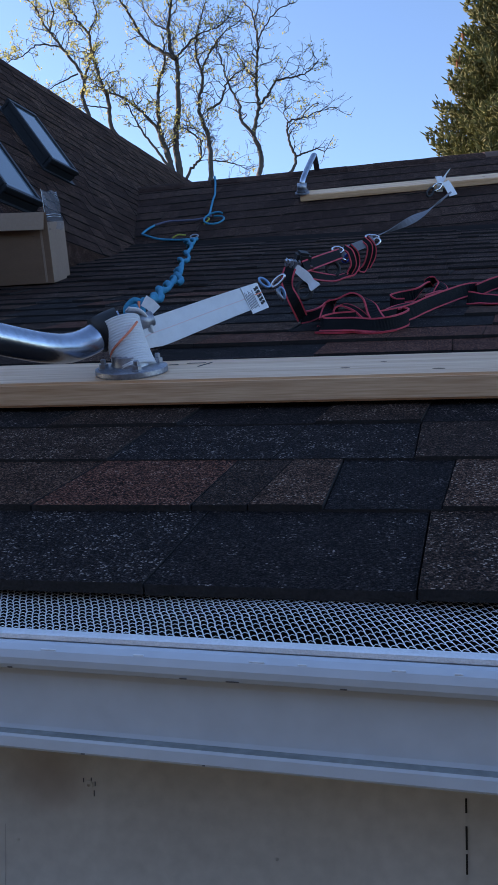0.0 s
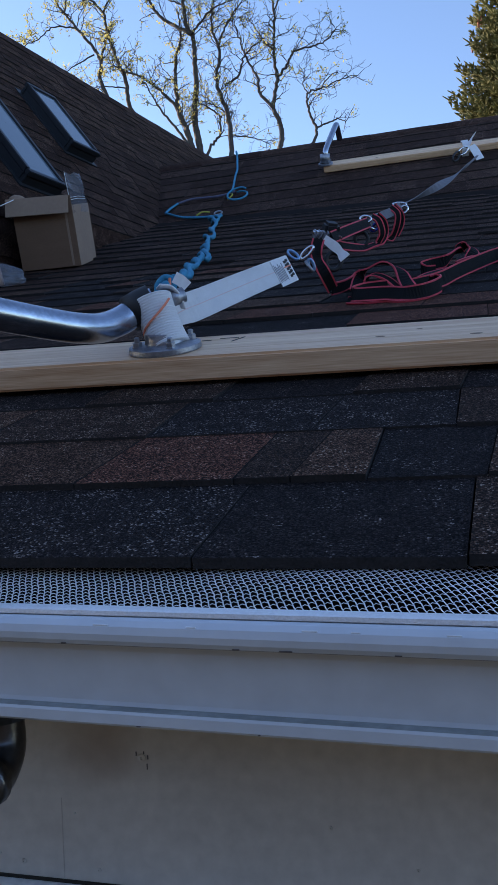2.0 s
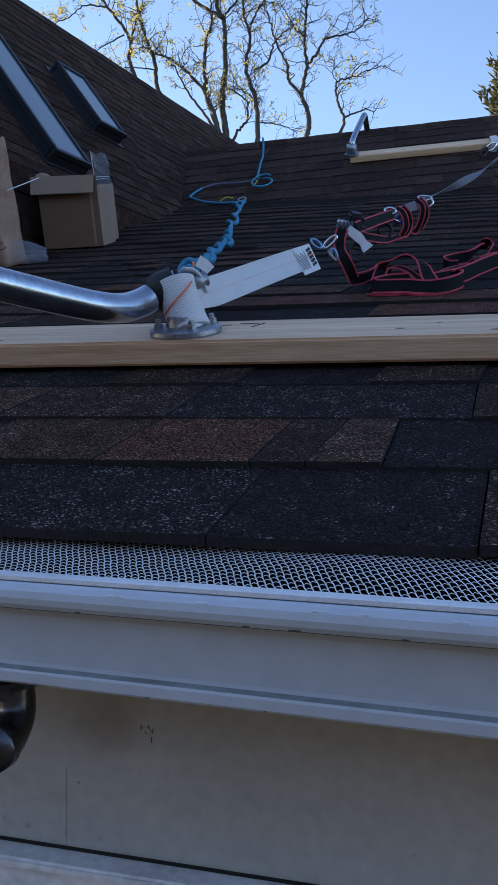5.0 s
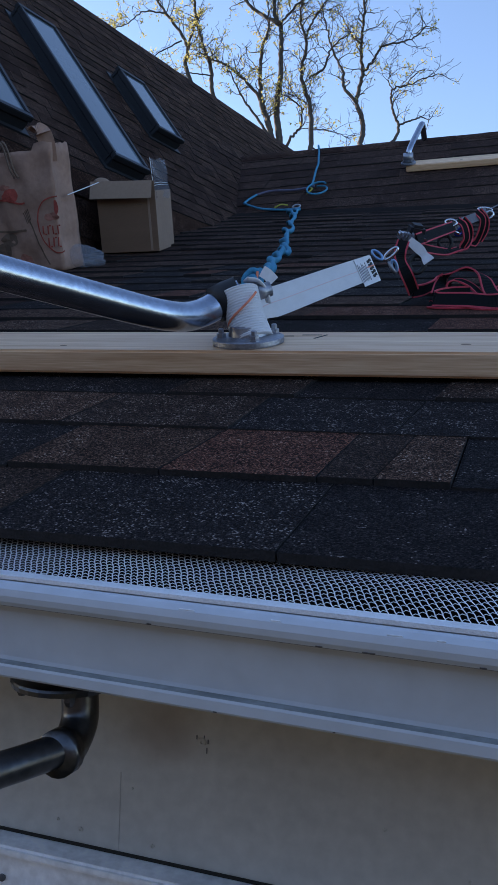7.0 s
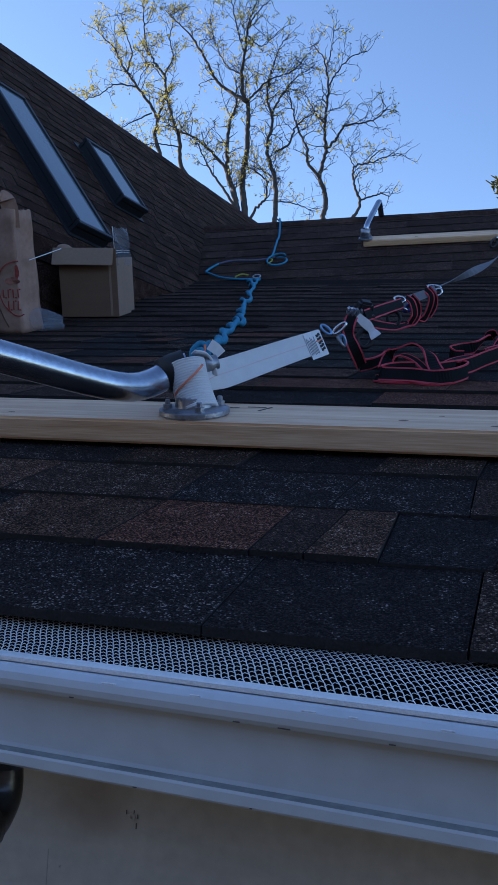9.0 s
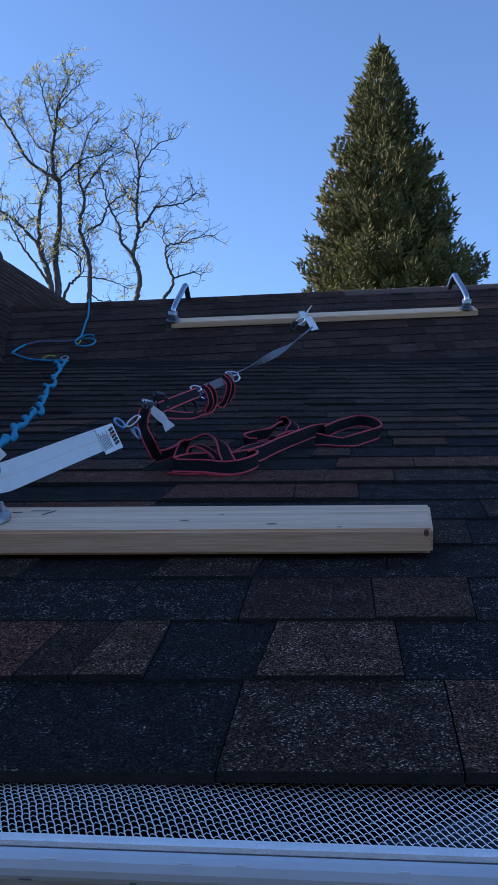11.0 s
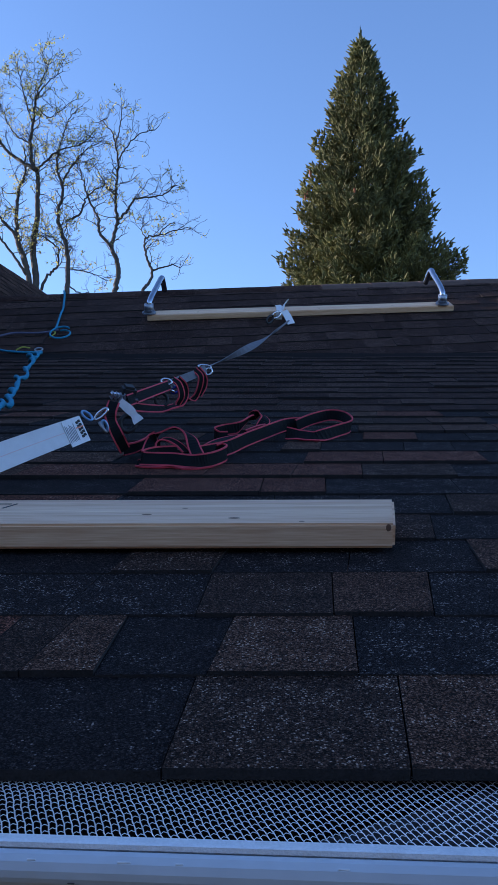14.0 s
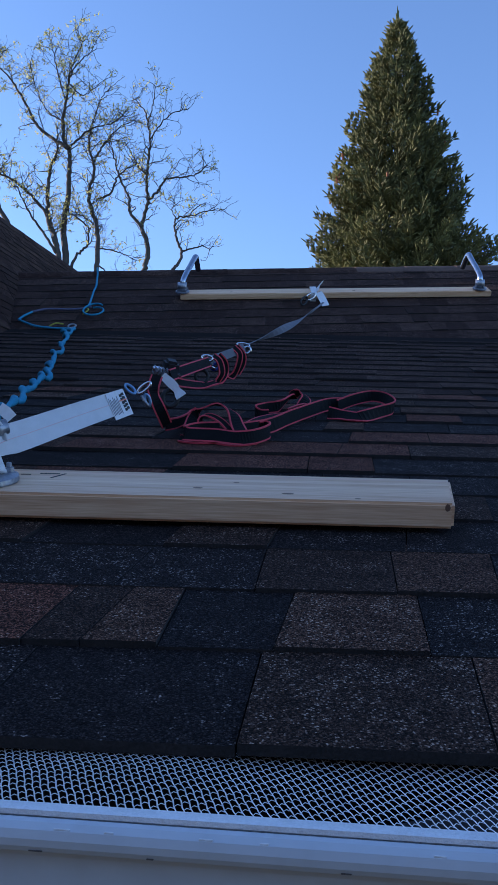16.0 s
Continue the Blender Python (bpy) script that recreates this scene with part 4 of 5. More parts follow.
part("hitch", tube(conv5(smooth_path([(-0.243, 0.618, 0.106), (-0.246, 0.628, 0.120), (-0.236, 0.636, 0.130), (-0.224, 0.634, 0.124), (-0.222, 0.626, 0.108)], 5)), 0.0046, 9), "rope", rope, smooth=True)
part("red_cord", tube(conv5([(-0.226, 0.620, 0.114), (-0.225, 0.624, 0.130)]), 0.0022, 6), "orange", rope)
part("tag", ribbon(conv5([(-0.220, 0.630, 0.130), (-0.212, 0.633, 0.124), (-0.204, 0.635, 0.114)]), [(0.6, 0.4, 0.6)] * 3, 0.017, 0.001), "tag", rope, "small white tag")
lay1 = [on_upper(*p) for p in ((-0.862, 0.0), (-0.92, 0.0), (-0.975, 0.005), (-1.075, 0.036), (-1.186, 0.131))]
part("thin_length", tube(conv5(smooth_path(lay1, 6)), 0.0058, 8), "rope", rope, "single strand of blue rope", True)
lay2 = [on_upper(*p) for p in ((-1.186, 0.131), (-1.175, 0.20), (-1.150, 0.27))]
part("thin_length", tube(conv5(smooth_path(lay2, 6)), 0.0062, 8), "rope", rope, "", True)
lay3 = [on_upper(*p) for p in ((-1.150, 0.27), (-1.082, 0.324), (-0.955, 0.324), (-0.882, 0.352), (-0.85, 0.385))]
part("thin_length", tube(conv5(smooth_path(lay3, 6)), 0.0058, 8), "rope2", rope, "faded purple length of rope", True)
coil = [on_upper(-0.818 + 0.055 * math.cos(a) * (1 - 0.004 * k), 0.285 + 0.085 * math.sin(a), 0.012 + 0.0012 * k) for k, a in enumerate([1.9 - 0.36 * j for j in range(22)])]
part("coil", tube(conv5(coil), 0.0052, 8), "rope", rope, "small coil of blue rope", True)
part("yellow_cord", tube(conv5(smooth_path([on_upper(-0.868, 0.33, 0.02), on_upper(-0.84, 0.27, 0.03), on_upper(-0.86, 0.22, 0.02)], 5)), 0.004, 6), "yellow", rope)
part("yellow_cord", tube(conv5(smooth_path([on_upper(-0.99, 0.012, 0.02), on_upper(-0.96, 0.03, 0.03), on_upper(-0.925, 0.045, 0.02)], 5)), 0.004, 6), "yellow", rope)
ring(rope, O5 @ on_upper(-0.875, 0.02, 0.02), (1, 0.2, 0.1), (0, 0.4, 0.9), 0.020, 0.009, 0.0045, "zinc", "snap_hook", "steel hook at the knot")
up = [on_upper(*p) for p in ((-0.862, 0.36, 0.02), (-0.872, 0.46), (-0.885, 0.58), (-0.898, 0.70), (-0.905, 0.80), (-0.93, 0.95), (-0.952, 1.08), (-0.965, 1.14, 0.03))] + [on_upper(-0.975, 1.2, -0.01)]
part("thin_length", tube(conv5(smooth_path(up, 6)), 0.0062, 8), "rope", rope, "", True)

# ---- cardboard box ----
bx = thing("cardboard_box", RF @ pose(-1.305, 2.350, roof_z(2.37) + 0.002, 0, 0, 8), "worn open cardboard box with folded flaps and torn tape", "box")
W, D, H = 0.220, 0.255, 0.250
HS = 0.215                       # the taped side is cut lower
part("front", box((0, 0, 0), (W, 0.004, H), 0.001), "card", bx)
part("back", box((0, D - 0.004, 0), (W, D, HS), 0.001), "card", bx)
part("side", box((0, 0.0042, 0), (0.004, D - 0.0042, H), 0.001), "card", bx)
part("side", box((W - 0.004, 0.0042, 0), (W, D - 0.0042, HS), 0.001), "card_in", bx, "paler taped side, cut lower")
part("bottom", box((0.004, 0.004, 0), (W - 0.004, D - 0.004, 0.004)), "card", bx)
part("front_flap", box((-0.016, -0.004, -0.066), (W - 0.006, 0, 0.0), 0.001, pose(0, -0.003, H + 0.006, -22, 1.5, 0)), "card_in", bx, "front flap folded down, torn along its edge")
tp_ = bmesh.new()
grid = [[tp_.verts.new((W + 0.001 - 0.004 * math.sin(0.9 * i) - 0.012 * (j / 8) ** 2 + 0.003 * math.sin(1.7 * j + i), 0.004 + 0.036 * i + 0.003 * math.sin(j), HS - 0.03 + 0.020 * j + 0.004 * math.sin(2.1 * i))) for j in range(8)] for i in range(7)]
for ga, gb in zip(grid, grid[1:]):
    for j in range(7):
        tp_.faces.new((ga[j], ga[j + 1], gb[j + 1], gb[j]))
part("tape", tp_, "plastic", bx, "crumpled clear packing tape standing up", True)
for hz_ in (HS + 0.018, HS + 0.026):
    part("tape_edge", tube([(W + 0.001, 0.004, hz_), (W + 0.002, 0.10, hz_ + 0.002), (W, 0.215, hz_ - 0.002)], 0.0009, 6), "tag", bx, "pale folded tape edge")
part("tape_edge", tube([(W - 0.004, 0.006, HS), (W - 0.006, 0.004, HS + 0.06), (W - 0.010, 0.010, HS + 0.115)], 0.0012, 6), "tag", bx)
part("tape_seam", box((0.030, -0.0008, 0.168), (W - 0.045, 0.0004, 0.1695)), "brown_print", bx, "pressed crease")
part("tape_strip", box((W - 0.030, -0.0009, 0.004), (W - 0.022, 0.0003, H - 0.012)), "card_in", bx, "worn corner crease")
lump_ = bmesh.new()
bmesh.ops.create_icosphere(lump_, subdivisions=3, radius=0.026)
for v in lump_.verts:
    v.co *= 1 + 0.3 * noise.noise(v.co * 40)
    v.co = Vector((v.co.x * 1.2, v.co.y * 0.7, v.co.z * 0.6))
bmesh.ops.translate(lump_, vec=(0.018, 0.03, H + 0.004), verts=lump_.verts)
part("torn_corner", lump_, "card_in", bx, "curled torn flap corner", True)

# ---- paper bag ----
bag = thing("paper_bag", RF @ pose(-1.486, 1.900, 0.002), "creased brown paper grocery bag with red and brown print", "bag")
bw, bd, bh = 0.262, 0.140, 0.370
bm = bmesh.new()
rows_b = []
NX, NYB, NZ = 22, 12, 24
per = [(i / NX, 0) for i in range(NX)] + [(1, j / NYB) for j in range(NYB)] + [(1 - i / NX, 1) for i in range(NX)] + [(0, 1 - j / NYB) for j in range(NYB)]


def bag_front(x, z):
    """How far the bag's front bulges at a place on it."""
    f, u = z / bh, x / bw
    soft = 0.012 * math.sin(math.pi * min(1, max(0, u))) * math.sin(math.pi * min(1, f))
    return -soft + 0.010 * noise.noise((x * 14, 0.3, z * 14)) + 0.004 * noise.noise((x * 40, 0.8, z * 40))


for k in range(NZ + 1):
    f = k / NZ
    ringv = []
    for u, v in per:
        x = u * bw * (1 - 0.10 * f) + 0.016 * f
        y = v * bd * (1 - 0.18 * f) + 0.012 * f
        z = f * bh
        if k == NZ:
            z += 0.014 * noise.noise((u * 4, v * 4, 3)) + (0.020 if u > 0.75 else 0)
        w = noise.noise((x * 14, y * 14, z * 14)) * 0.012 + noise.noise((x * 40, y * 40, z * 40)) * 0.004
        if v == 0:
            y += bag_front(u * bw, z)
        elif v == 1:
            y += w
        if u in (0, 1):
            gusset = 0.022 * math.sin(math.pi * f) * math.sin(math.pi * v) + w
            x += gusset if u == 0 else -gusset
        ringv.append(bm.verts.new((x, y, z)))
    rows_b.append(ringv)
for a, b in zip(rows_b, rows_b[1:]):
    n = len(a)
    for k in range(n):
        bm.faces.new((a[k], a[(k + 1) % n], b[(k + 1) % n], b[k]))
bm.faces.new(rows_b[0][::-1])
shell = part("shell", bm, "paper", bag, smooth=True)
sol = shell.modifiers.new("thickness", "SOLIDIFY")
sol.thickness = 0.0012
# the torn corner that stands up and the twisted handle
part("torn_flap", ribbon(smooth_path([(0.236, 0.030, 0.335), (0.240, 0.022, 0.385), (0.232, 0.014, 0.425), (0.216, 0.004, 0.436), (0.200, 0.0, 0.425)], 4), [(1, 0.3, 0.1)] * 8 + [(0.5, 0.8, 0.2)] * 9, [0.05] * 9 + [0.044] * 8, 0.0014), "paper", bag, "torn corner folded over")
for dx in (0.0, 0.012):
    part("handle", tube(smooth_path([(0.040 + dx, 0.004, 0.330), (0.046 + dx, 0.010, 0.372), (0.070 + dx, 0.020, 0.400), (0.094 + dx, 0.006, 0.378), (0.118 + dx, -0.012, 0.318), (0.132 + dx, -0.014, 0.290)], 5), 0.0034, 8), "brown_print", bag, "twisted paper handle", True)


def on_bag(pts, out=0.002):
    """Print points (x, z) laid on the bag's front."""
    res = []
    for x, z in pts:
        f = z / bh
        res.append(Vector((x * (1 - 0.10 * f) + 0.016 * f, 0.012 * f + bag_front(x, z) - out, z)))
    return res


def bag_line(pts, mat, w=0.004, label=""):
    """A flat printed stroke."""
    p = on_bag(smooth_path([(x, z, 0) for x, z in pts], 4) and [(q.x, q.y) for q in smooth_path([(x, z, 0) for x, z in pts], 4)])
    sides = []
    for i in range(len(p)):
        d = p[min(i + 1, len(p) - 1)] - p[max(i - 1, 0)]
        sides.append(d.cross(Vector((0, 1, 0))).normalized())
    part("print", ribbon(p, sides, w, 0.0012), mat, bag, label)


def bag_patch(x, z, w, h, mat, seed):
    """An uneven printed patch."""
    own = bmesh.new()
    rim = []
    for k in range(18):
        a = 2 * math.pi * k / 18
        q = 1 + 0.35 * noise.noise((math.cos(a) * 1.4, math.sin(a) * 1.4, seed))
        rim.append((x + w / 2 * q * math.cos(a), z + h / 2 * q * math.sin(a)))
    vs = [own.verts.new(v) for v in on_bag(rim, 0.0016)]
    c = own.verts.new(on_bag([(x, z)], 0.0022)[0])
    for k in range(18):
        own.faces.new((vs[k], vs[(k + 1) % 18], c))
    part("print_patch", own, mat, bag)


bag_line([(0.268, 0.230), (0.240, 0.226), (0.212, 0.212), (0.192, 0.180), (0.192, 0.130), (0.206, 0.092), (0.232, 0.062), (0.256, 0.056), (0.272, 0.062)], "red_print", 0.0034, "red printed oval")
bag_patch(0.238, 0.168, 0.050, 0.026, "faded_red", 4.0)
bag_patch(0.258, 0.196, 0.018, 0.042, "red_print", 5.0)
for row, z0, n, hh in ((0, 0.128, 4, 0.026), (1, 0.090, 3, 0.028)):
    for k in range(n):
        x = 0.206 + 0.016 * k + 0.014 * row
        bag_line([(x, z0 - hh / 2), (x, z0 + hh / 2)], "red_print", 0.0042)
        bag_line([(x + 0.004, z0 + hh / 2 * (1 if k % 2 else -1)), (x + 0.010, z0 + hh / 2 * (1 if k % 2 else -1))], "red_print", 0.0042)
bag_patch(0.098, 0.238, 0.062, 0.044, "red_print", 1.0)
bag_patch(0.075, 0.262, 0.040, 0.016, "faded_red", 2.0)
bag_line([(0.052, 0.226), (0.090, 0.222), (0.130, 0.212), (0.150, 0.214)], "red_print", 0.005)
bag_patch(0.078, 0.100, 0.070, 0.040, "brown_print", 6.0)
bag_patch(0.056, 0.066, 0.050, 0.060, "brown_print", 7.0)
bag_line([(0.040, 0.128), (0.090, 0.126), (0.145, 0.130)], "brown_print", 0.007)
bag_patch(0.128, 0.030, 0.050, 0.050, "faded_red", 8.0)
for k in range(4):
    bag_line([(0.136 + 0.006 * k, 0.184 + 0.004 * k), (0.150 + 0.005 * k, 0.150 + 0.003 * k)], "brown_print", 0.0022)
bag_line([(0.160, 0.156), (0.176, 0.120), (0.196, 0.060), (0.214, 0.020)], "brown_print", 0.0042)

pbag = thing("plastic_bag", RF @ pose(-1.200, 2.000, 0.0), "crumpled clear plastic bag beside the paper bag", "bag")
pm = bmesh.new()
bmesh.ops.create_icosphere(pm, subdivisions=4, radius=0.05)
for v in pm.verts:
    c = v.co * 20
    v.co *= 1 + 0.35 * noise.noise(c) + 0.18 * noise.noise(c * 2.6)
    v.co = Vector((v.co.x * 1.3, v.co.y, max(v.co.z * 0.8 + 0.032, 0.004)))
part("film", pm, "plastic", pbag)
wirething = thing("loose_cord", RF @ pose(-1.05, 1.80, 0.2), "thin pale cord between the bag and the box", "cord")
part("cord", tube([(-0.165, 0.16, 0.034), (-0.205, 0.36, 0.050), (-0.248, 0.60, 0.072)], 0.0016, 6), "tag", wirething)


# ---- trees behind the ridge ----
def crown_from(limbs, seed, leafy, full):
    """Limbs as guide lines (metres beside and above the foot); crooked twigs and leaves grow off them."""
    r = random.Random(seed)
    wood, twigs, leaves = bmesh.new(), bmesh.new(), bmesh.new()

    def leaf(p):
        s = r.uniform(0.016, 0.035)
        a = Vector((r.uniform(-1, 1), r.uniform(-1, 1), r.uniform(-1, 0.6))).normalized()
        b = a.orthogonal().normalized()
        v = [leaves.verts.new(p + q) for q in (Vector(), a * s + b * s * 0.55, a * s * 1.9, a * s - b * s * 0.55)]
        leaves.faces.new(v)

    def grow(p, d, length, rad, level):
        n = max(3, int(length / 0.075))
        pts, q = [p.copy()], d.normalized()
        bend = Vector((r.gauss(0, 0.10), r.gauss(0, 0.10), r.gauss(0.05, 0.06)))
        for k in range(n):
            q = (q + bend + Vector((r.gauss(0, 0.34), r.gauss(0, 0.30), r.gauss(0.03, 0.28)))).normalized()
            pts.append(pts[-1] + q * length / n)
        tube(pts, [max(0.0028, rad * (1 - 0.70 * k / n)) for k in range(n + 1)], 4, twigs)
        if level < 3:
            for k in range(1, n + 1):
                if r.random() < (0.72, 0.72, 0.50)[level]:
                    dd = (pts[k] - pts[k - 1]).normalized()
                    out = (dd * 0.8 + Vector((r.gauss(0, 0.75), r.gauss(0, 0.75), r.gauss(0.12, 0.55)))).normalized()
                    grow(pts[k], out, length * r.uniform(0.30, 0.60), max(0.0034, rad * 0.55), level + 1)
        if level >= 1 and r.random() < leafy * 1.7:
            c = r.choice(pts[-3:])
            for _ in range(r.randint(3, 8)):
                leaf(c + Vector((r.gauss(0, 0.035), r.gauss(0, 0.035), r.gauss(0, 0.03))))

    for limb, r0, r1 in limbs:
        path = smooth_path([Vector((u, 0.25 * math.sin(u * 2 + v), v)) for u, v in limb], 6)
        path = [path[0]] + [p + Vector((r.gauss(0, 0.008), r.gauss(0, 0.015), r.gauss(0, 0.006))) for p in path[1:]]
        n = len(path) - 1
        tube(path, [0.82 * (r0 + (r1 - r0) * k / n) for k in range(n + 1)], 8, wood)
        if limb[0][1] < -2:
            continue
        for k in range(2, n + 1):
            f = k / n
            if limb[0][1] + path[k].z > 0.5 and r.random() < full * (0.30 + 0.62 * f):
                dd = (path[k] - path[k - 1]).normalized()
                s = r.choice((-1, 1))
                out = dd * 0.6 + Vector((s * r.uniform(0.2, 1.1), r.gauss(0, 0.6), r.uniform(-0.25, 0.9)))
                grow(path[k], out, r.uniform(0.22, 0.60) * (0.6 + 0.4 * full), min(0.011, max(0.006, (r0 + (r1 - r0) * f) * 0.40)), 1)
        for _ in range(2):
            grow(path[-1], path[-1] - path[-2] + Vector((r.gauss(0, 0.12), 0, r.gauss(0, 0.12))), r.uniform(0.18, 0.38), r1 * 0.85, 1)
    return wood, twigs, leaves


def bare_tree(x, z, limbs, seed, label, leafy, full=1.0):
    t = thing("bare_tree", pose(x, 14.4, z), label, "tree", "trees behind the house")
    foot = limbs[0][0][0]
    w, tw, lv = crown_from([([(foot[0] + 0.15, -3.0 - z), (foot[0] - 0.08, -4.0), foot], limbs[0][1] * 1.7, limbs[0][1])] + limbs, seed, leafy, full)
    part("trunk", w, "bark", t, "grey-brown trunk and crooked limbs", smooth=True)
    tagged(part("twig_growth", tw, "bark", t, "fine bare twigs"), kind="stuff")
    tagged(part("foliage", lv, "leaf", t, "sparse yellow-green leaves"), kind="stuff")


bare_tree(-2.30, 5.33, [
    ([(0.0, 0.0), (0.04, 0.33), (0.01, 0.62), (-0.1, 0.9), (-0.07, 1.22), (-0.03, 1.49), (-0.06, 1.93), (-0.04, 2.25), (-0.01, 2.62), (-0.06, 3.03), (-0.15, 3.27), (-0.33, 3.5)], 0.062, 0.010),
    ([(-0.1, 0.92), (-0.33, 1.2), (-0.38, 1.53), (-0.58, 1.92), (-0.68, 2.25), (-0.75, 2.51), (-0.82, 2.77)], 0.040, 0.010),
    ([(-0.03, 1.49), (0.17, 1.69), (0.33, 1.89), (0.66, 1.87), (0.93, 1.87), (1.15, 2.0)], 0.034, 0.010),
    ([(-0.06, 2.02), (-0.24, 2.21), (-0.37, 2.45), (-0.5, 2.64)], 0.024, 0.009),
    ([(-0.01, 2.68), (0.18, 2.9), (0.42, 3.06), (0.75, 3.13)], 0.020, 0.008),
    ([(-0.05, 3.03), (0.05, 3.32), (0.09, 3.61)], 0.016, 0.008)], 11, "bare locust tree with a few yellow leaves", 0.10, 0.85)
bare_tree(-1.77, 5.33, [
    ([(0.0, 0.0), (0.11, 0.22), (0.15, 0.44), (0.05, 0.69), (0.0, 0.95), (0.01, 1.14), (0.26, 1.19), (0.56, 1.26), (0.88, 1.26)], 0.040, 0.009),
    ([(0.15, 0.47), (0.39, 0.55), (0.55, 0.61), (0.69, 0.52)], 0.024, 0.010),
    ([(0.01, 1.14), (-0.07, 1.3), (-0.03, 1.44)], 0.014, 0.007),
    ([(0.26, 1.19), (0.42, 1.37), (0.6, 1.42)], 0.016, 0.008)], 12, "small bare crooked tree", 0.08, 0.5)
bare_tree(-3.20, 5.21, [
    ([(0.0, 0.0), (-0.03, 0.59), (-0.08, 1.04), (-0.2, 1.39), (-0.29, 1.74), (-0.21, 2.09), (-0.22, 2.38), (-0.33, 2.67), (-0.3, 2.97), (-0.16, 3.37), (0.01, 3.63)], 0.062, 0.010),
    ([(-0.13, 1.62), (0.17, 1.77), (0.29, 2.05), (0.55, 2.16), (0.74, 2.19)], 0.032, 0.010),
    ([(-0.22, 2.38), (-0.06, 2.64), (0.15, 2.82), (0.4, 2.97)], 0.028, 0.009),
    ([(-0.05, 0.59), (0.3, 0.58), (0.62, 0.46)], 0.018, 0.008),
    ([(-0.08, 1.04), (-0.31, 1.21), (-0.51, 1.28)], 0.018, 0.008),
    ([(-0.01, 0.25), (0.22, 0.11), (0.38, 0.15)], 0.018, 0.010)], 13, "bare locust tree with twisted limbs", 0.13)
bare_tree(-3.81, 5.33, [
    ([(0.02, 0.0), (-0.04, 0.48), (-0.11, 0.94), (-0.08, 1.51), (-0.08, 1.98), (-0.09, 2.45), (-0.21, 2.71), (-0.23, 3.05), (-0.16, 3.4), (-0.1, 3.76), (0.01, 4.11), (0.18, 4.47)], 0.086, 0.011),
    ([(-0.09, -0.02), (-0.18, 0.48), (-0.36, 0.94), (-0.42, 1.29), (-0.46, 1.76), (-0.46, 2.11), (-0.36, 2.44), (-0.34, 2.81)], 0.072, 0.018),
    ([(-0.11, 2.51), (-0.45, 2.75), (-0.75, 3.0), (-1.0, 3.42), (-1.27, 3.87), (-1.53, 4.17), (-1.82, 4.41)], 0.048, 0.011),
    ([(-0.16, 0.46), (-0.33, 0.92), (-0.6, 1.34), (-0.96, 1.64), (-1.32, 1.83), (-1.52, 1.93)], 0.050, 0.012),
    ([(-0.17, 0.31), (-0.41, 0.67), (-0.67, 1.0), (-0.82, 1.28), (-0.98, 1.6)], 0.036, 0.012),
    ([(-0.11, 2.51), (0.13, 2.68), (0.42, 2.78), (0.78, 2.82), (1.02, 2.97)], 0.028, 0.009),
    ([(-0.16, 3.4), (-0.32, 3.87), (-0.41, 4.26), (-0.48, 4.6)], 0.020, 0.008),
    ([(-0.1, 3.76), (0.08, 4.04), (0.37, 4.31)], 0.018, 0.008),
    ([(0.11, 0.04), (0.19, 0.36), (0.35, 0.56), (0.35, 0.91), (0.12, 1.14), (-0.04, 1.21)], 0.038, 0.012),
    ([(-0.23, 3.05), (-0.57, 3.3), (-0.83, 3.79), (-0.98, 4.29)], 0.020, 0.008),
    ([(-0.09, 3.7), (0.21, 3.43), (0.54, 3.61)], 0.016, 0.008)], 14, "tall bare locust tree with several stems and yellow leaves", 0.20)
bare_tree(-4.85, 5.94, [
    ([(0.05, -0.12), (-0.09, 0.26), (-0.31, 0.65), (-0.39, 1.2), (-0.56, 1.58), (-0.73, 2.11), (-0.83, 2.57), (-1.04, 2.84), (-1.21, 3.13), (-1.33, 3.63), (-1.38, 4.07)], 0.062, 0.010),
    ([(-0.44, 0.01), (-0.59, 0.55), (-0.8, 1.07), (-0.83, 1.52), (-0.97, 1.81), (-1.26, 2.21), (-1.5, 2.51), (-1.68, 2.79), (-1.82, 3.06), (-2.13, 3.33)], 0.056, 0.010),
    ([(-0.95, 1.67), (-1.29, 1.42), (-1.53, 1.26)], 0.020, 0.008),
    ([(-0.83, 2.57), (-0.68, 2.99), (-0.78, 3.36), (-0.67, 3.84)], 0.022, 0.008),
    ([(-1.26, 2.21), (-1.66, 2.23), (-2.01, 2.05), (-2.52, 2.02)], 0.022, 0.008),
    ([(-0.83, 1.52), (-0.78, 1.9), (-0.73, 2.11)], 0.030, 0.024),
    ([(-1.5, 2.51), (-1.48, 3.02), (-1.7, 3.53), (-1.81, 3.91)], 0.020, 0.008),
    ([(-0.38, 1.0), (-0.74, 1.01), (-1.15, 0.96)], 0.018, 0.008)], 15, "bare locust tree with thin yellowing crown", 0.30)

spruce = thing("spruce_tree", pose(3.38, 20.4, -3.0), "tall dense green spruce tree lit from one side", "tree", "trees behind the house")
part("trunk", tube([(0, 0, 0), (0, 0, 8), (0, 0, 17.6)], [0.30, 0.18, 0.02], 10), "bark", spruce)
sr = random.Random(21)
fol, conesm = bmesh.new(), bmesh.new()
APEX, FOOT = 17.85, 8.0


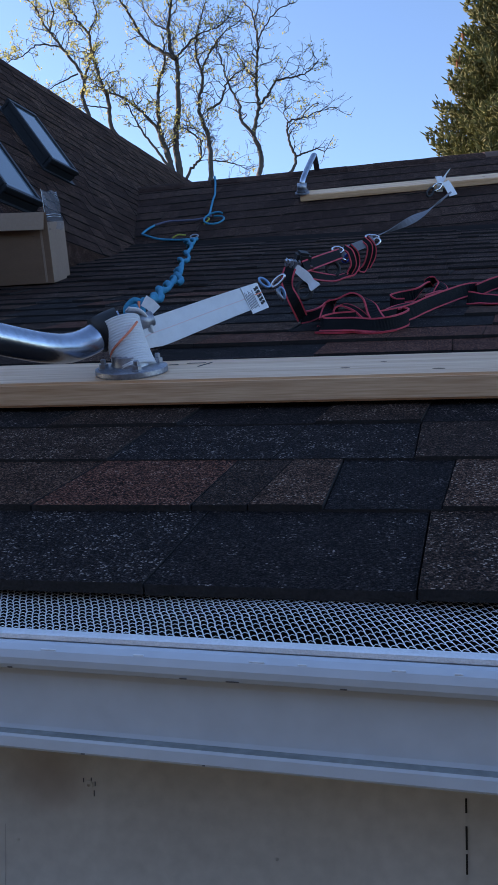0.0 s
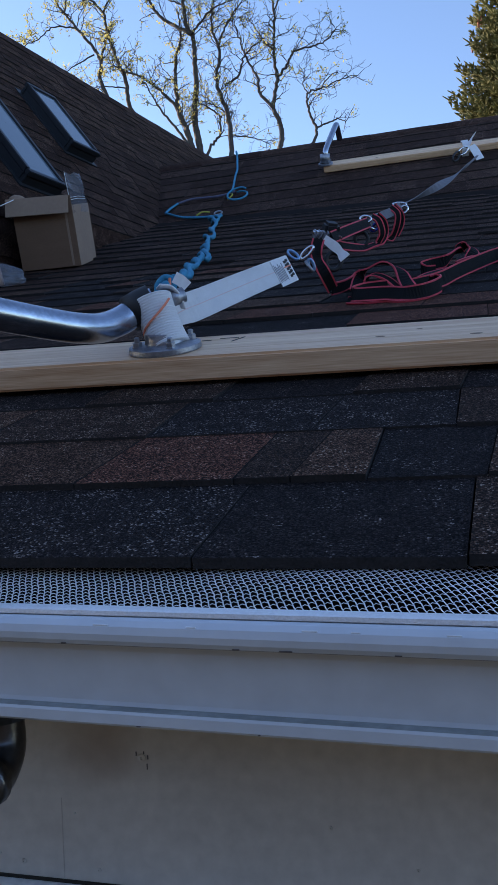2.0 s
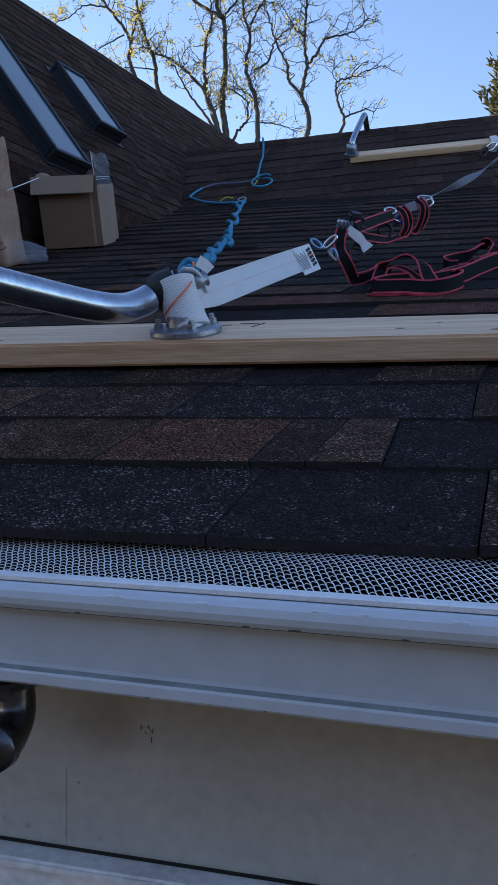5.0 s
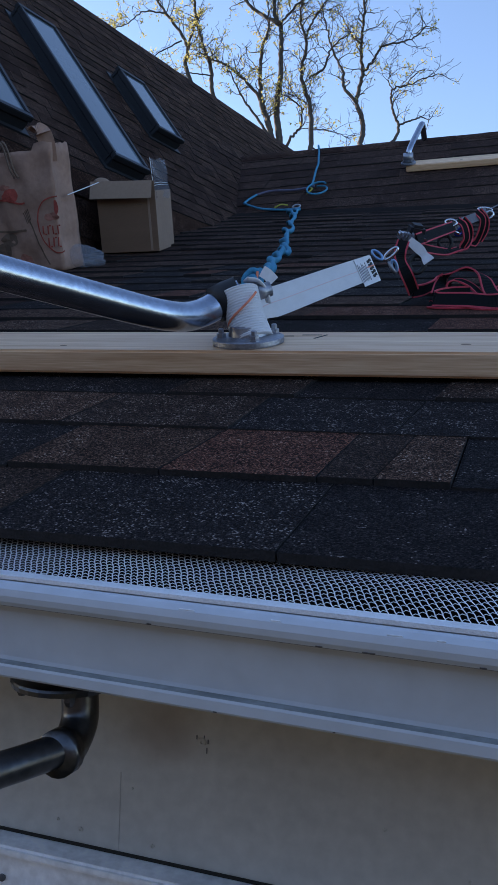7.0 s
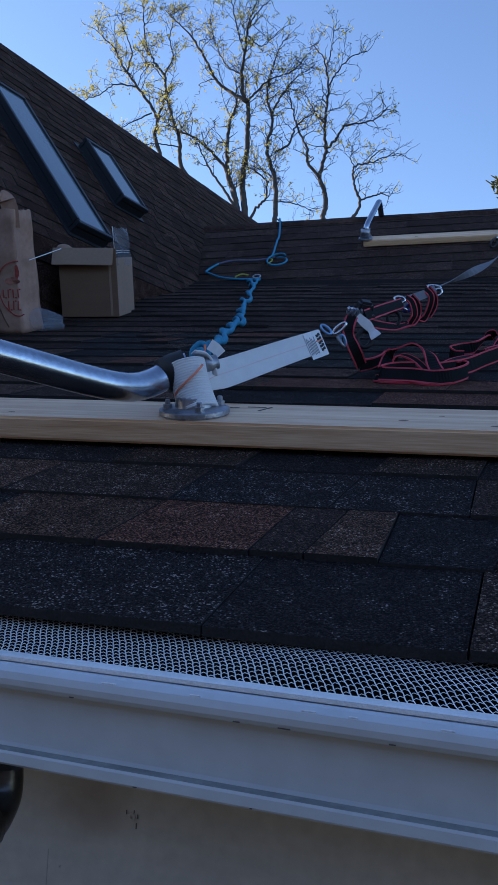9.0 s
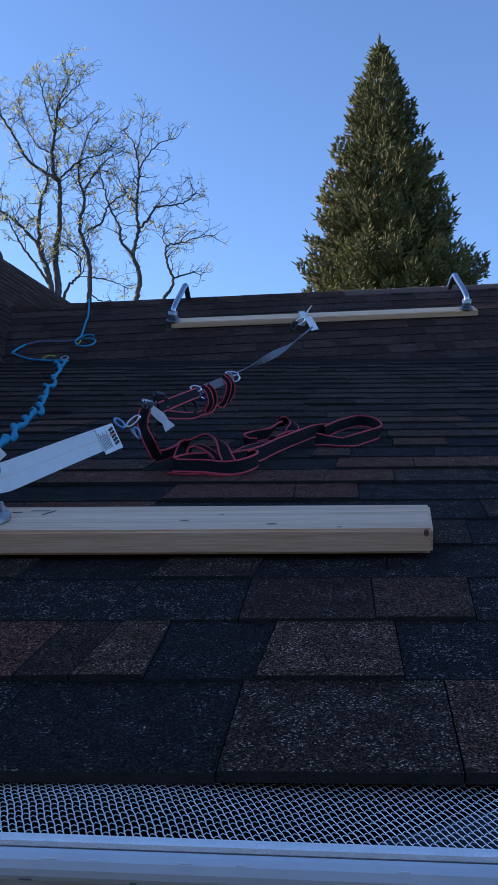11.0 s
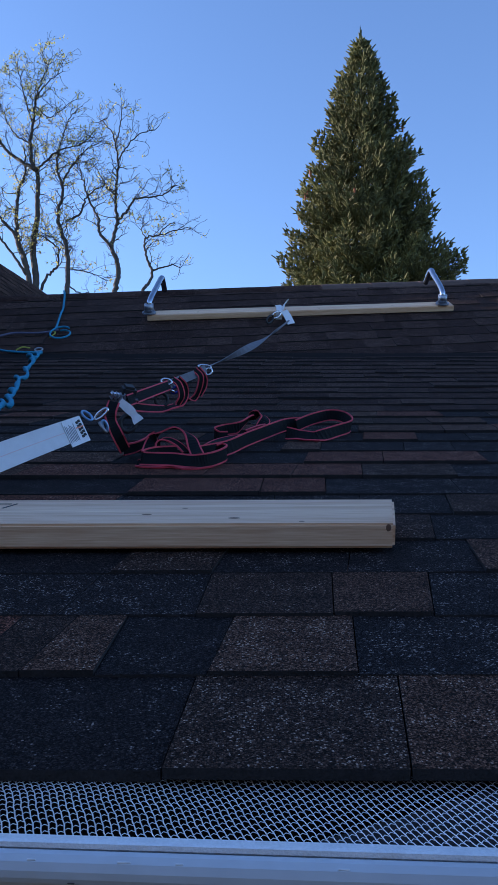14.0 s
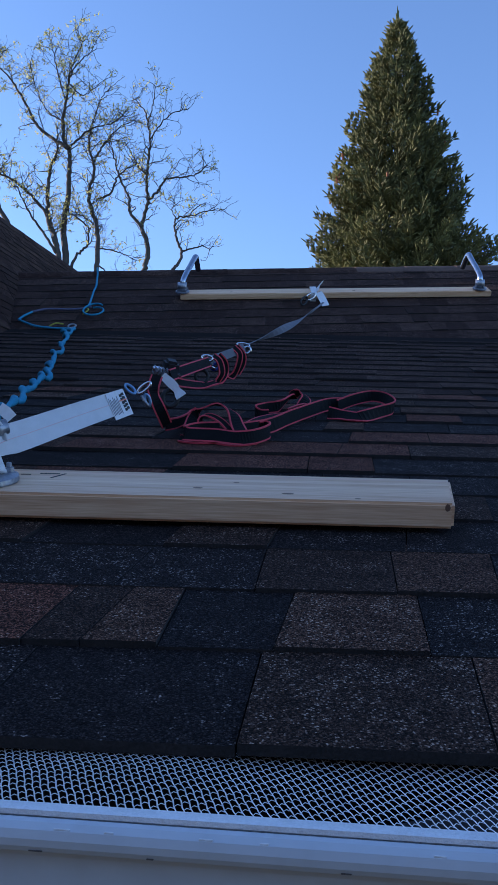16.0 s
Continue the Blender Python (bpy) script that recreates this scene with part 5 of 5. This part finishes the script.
def finger(p, d, l, w):
    """One needle-covered shoot: a blunt four-sided finger."""
    s = d.orthogonal().normalized()
    o = d.cross(s)
    rings = [[fol.verts.new(p + d * l * f + w * g * (math.cos(a) * s + math.sin(a) * o)) for a in (0, 1.57, 3.14, 4.71)] for f, g in ((0, 0.75), (0.35, 1.0), (0.82, 0.72))]
    tip = fol.verts.new(p + d * l)
    for ra, rb in zip(rings, rings[1:]):
        for k in range(4):
            fol.faces.new((ra[k], ra[(k + 1) % 4], rb[(k + 1) % 4], rb[k]))
    for k in range(4):
        fol.faces.new((rings[2][k], rings[2][(k + 1) % 4], tip))


def reach(z):
    """Half width of the crown at a height."""
    return 2.0 * (max(0.0, APEX - 0.12 - z) / 6.3) ** 0.84


z = FOOT
while z < APEX - 0.30:
    R0 = reach(z)
    nb = max(5, int(6 + R0 * 5.5))
    for k in range(nb):
        a = 2 * math.pi * (k + sr.random()) / nb
        out = Vector((math.cos(a), math.sin(a), 0))
        lobe = 1 + 0.22 * noise.noise((math.cos(a) * 1.6, math.sin(a) * 1.6, z * 1.1))
        L = R0 * lobe * sr.uniform(0.74, 1.10)
        across = out.cross(Vector((0, 0, 1)))
        n = max(3, int(L / 0.13))
        prev = Vector((0, 0, z))
        for j in range(1, n + 1):
            f = j / n
            p = Vector((0, 0, z)) + out * L * f + Vector((0, 0, -0.34 * L * f + 0.40 * L * f * f))
            if f > 0.30:
                spread = 0.30 * L * (1 - f) + 0.05
                for _ in range(11 if f > 0.45 else 5):
                    s = sr.uniform(-1, 1)
                    d = (out * sr.uniform(0.15, 1.0) + across * s * 0.9 + Vector((0, 0, sr.uniform(-0.1, 1.1)))).normalized()
                    finger(p + across * s * spread + Vector((0, 0, sr.gauss(-0.03, 0.05))), d, sr.uniform(0.09, 0.18), sr.uniform(0.016, 0.024))
            prev = p
        finger(prev, (out + Vector((0, 0, 0.75))).normalized(), sr.uniform(0.16, 0.30), 0.022)
        if sr.random() < 0.05 and 11 < z < 15.8:
            tube([prev + Vector((0, 0, -0.02)), prev + Vector((0, 0, -0.20))], [0.034, 0.022], 6, conesm)
    z += 0.135
for k in range(5):
    finger(Vector((0, 0, APEX - 0.5 + 0.08 * k)), Vector((0.12 * (-1) ** k, 0.1, 1)).normalized(), 0.34, 0.03)
finger(Vector((0, 0, APEX - 0.45)), Vector((0, 0, 1)), 0.72, 0.026)
for s in (-1, 1):
    for k in range(3):
        finger(Vector((0, 0, APEX - 0.42 + 0.05 * k)), Vector((0.45 * s, 0.3 * (k - 1), 0.9)).normalized(), 0.30, 0.026)
tagged(part("foliage", fol, "needle", spruce, "dense green needled shoots"), kind="stuff")
tagged(part("cone_cluster", conesm, "cone", spruce, "hanging brown cones"), kind="stuff")


# ---- shingles, laid last ----
lay(upper, range(-3, 9), -4.3, 5.8, None, "mixed")
lay(side, range(-3, 21), -3.3, 4.4, None, "mixed", 0.0733, 0.65)
lay(skirt, range(-9, 0), -3.3, 0.38, None, "mixed", 0.0733, 0.65)
cap, cap2 = bmesh.new(), bmesh.new()
for k in range(60):
    cx = -4.4 + k * 0.17
    own = extrude_profile([(-0.075, -0.008), (-0.07, -0.001), (-0.03, 0.008), (0.0, 0.010), (0.03, 0.004), (0.13, -0.09), (0.12, -0.10), (0.0, 0.0)], cx, cx + 0.175)
    bmesh.ops.translate(own, vec=(0, RIDGE, 0.002 * (k % 2)), verts=own.verts)
    join(cap if cx > 0.75 else cap2, own)
tagged(part("ridge_cap", cap, "cap", upper, "brown ridge cap shingles"), kind="stuff")
tagged(part("ridge_cap", cap2, "mixed", upper, "dark ridge cap shingles"), kind="stuff")
lay(lower, range(0, 26), -3.8, 4.8, (-1.1, 1.5, 14), "mixed")
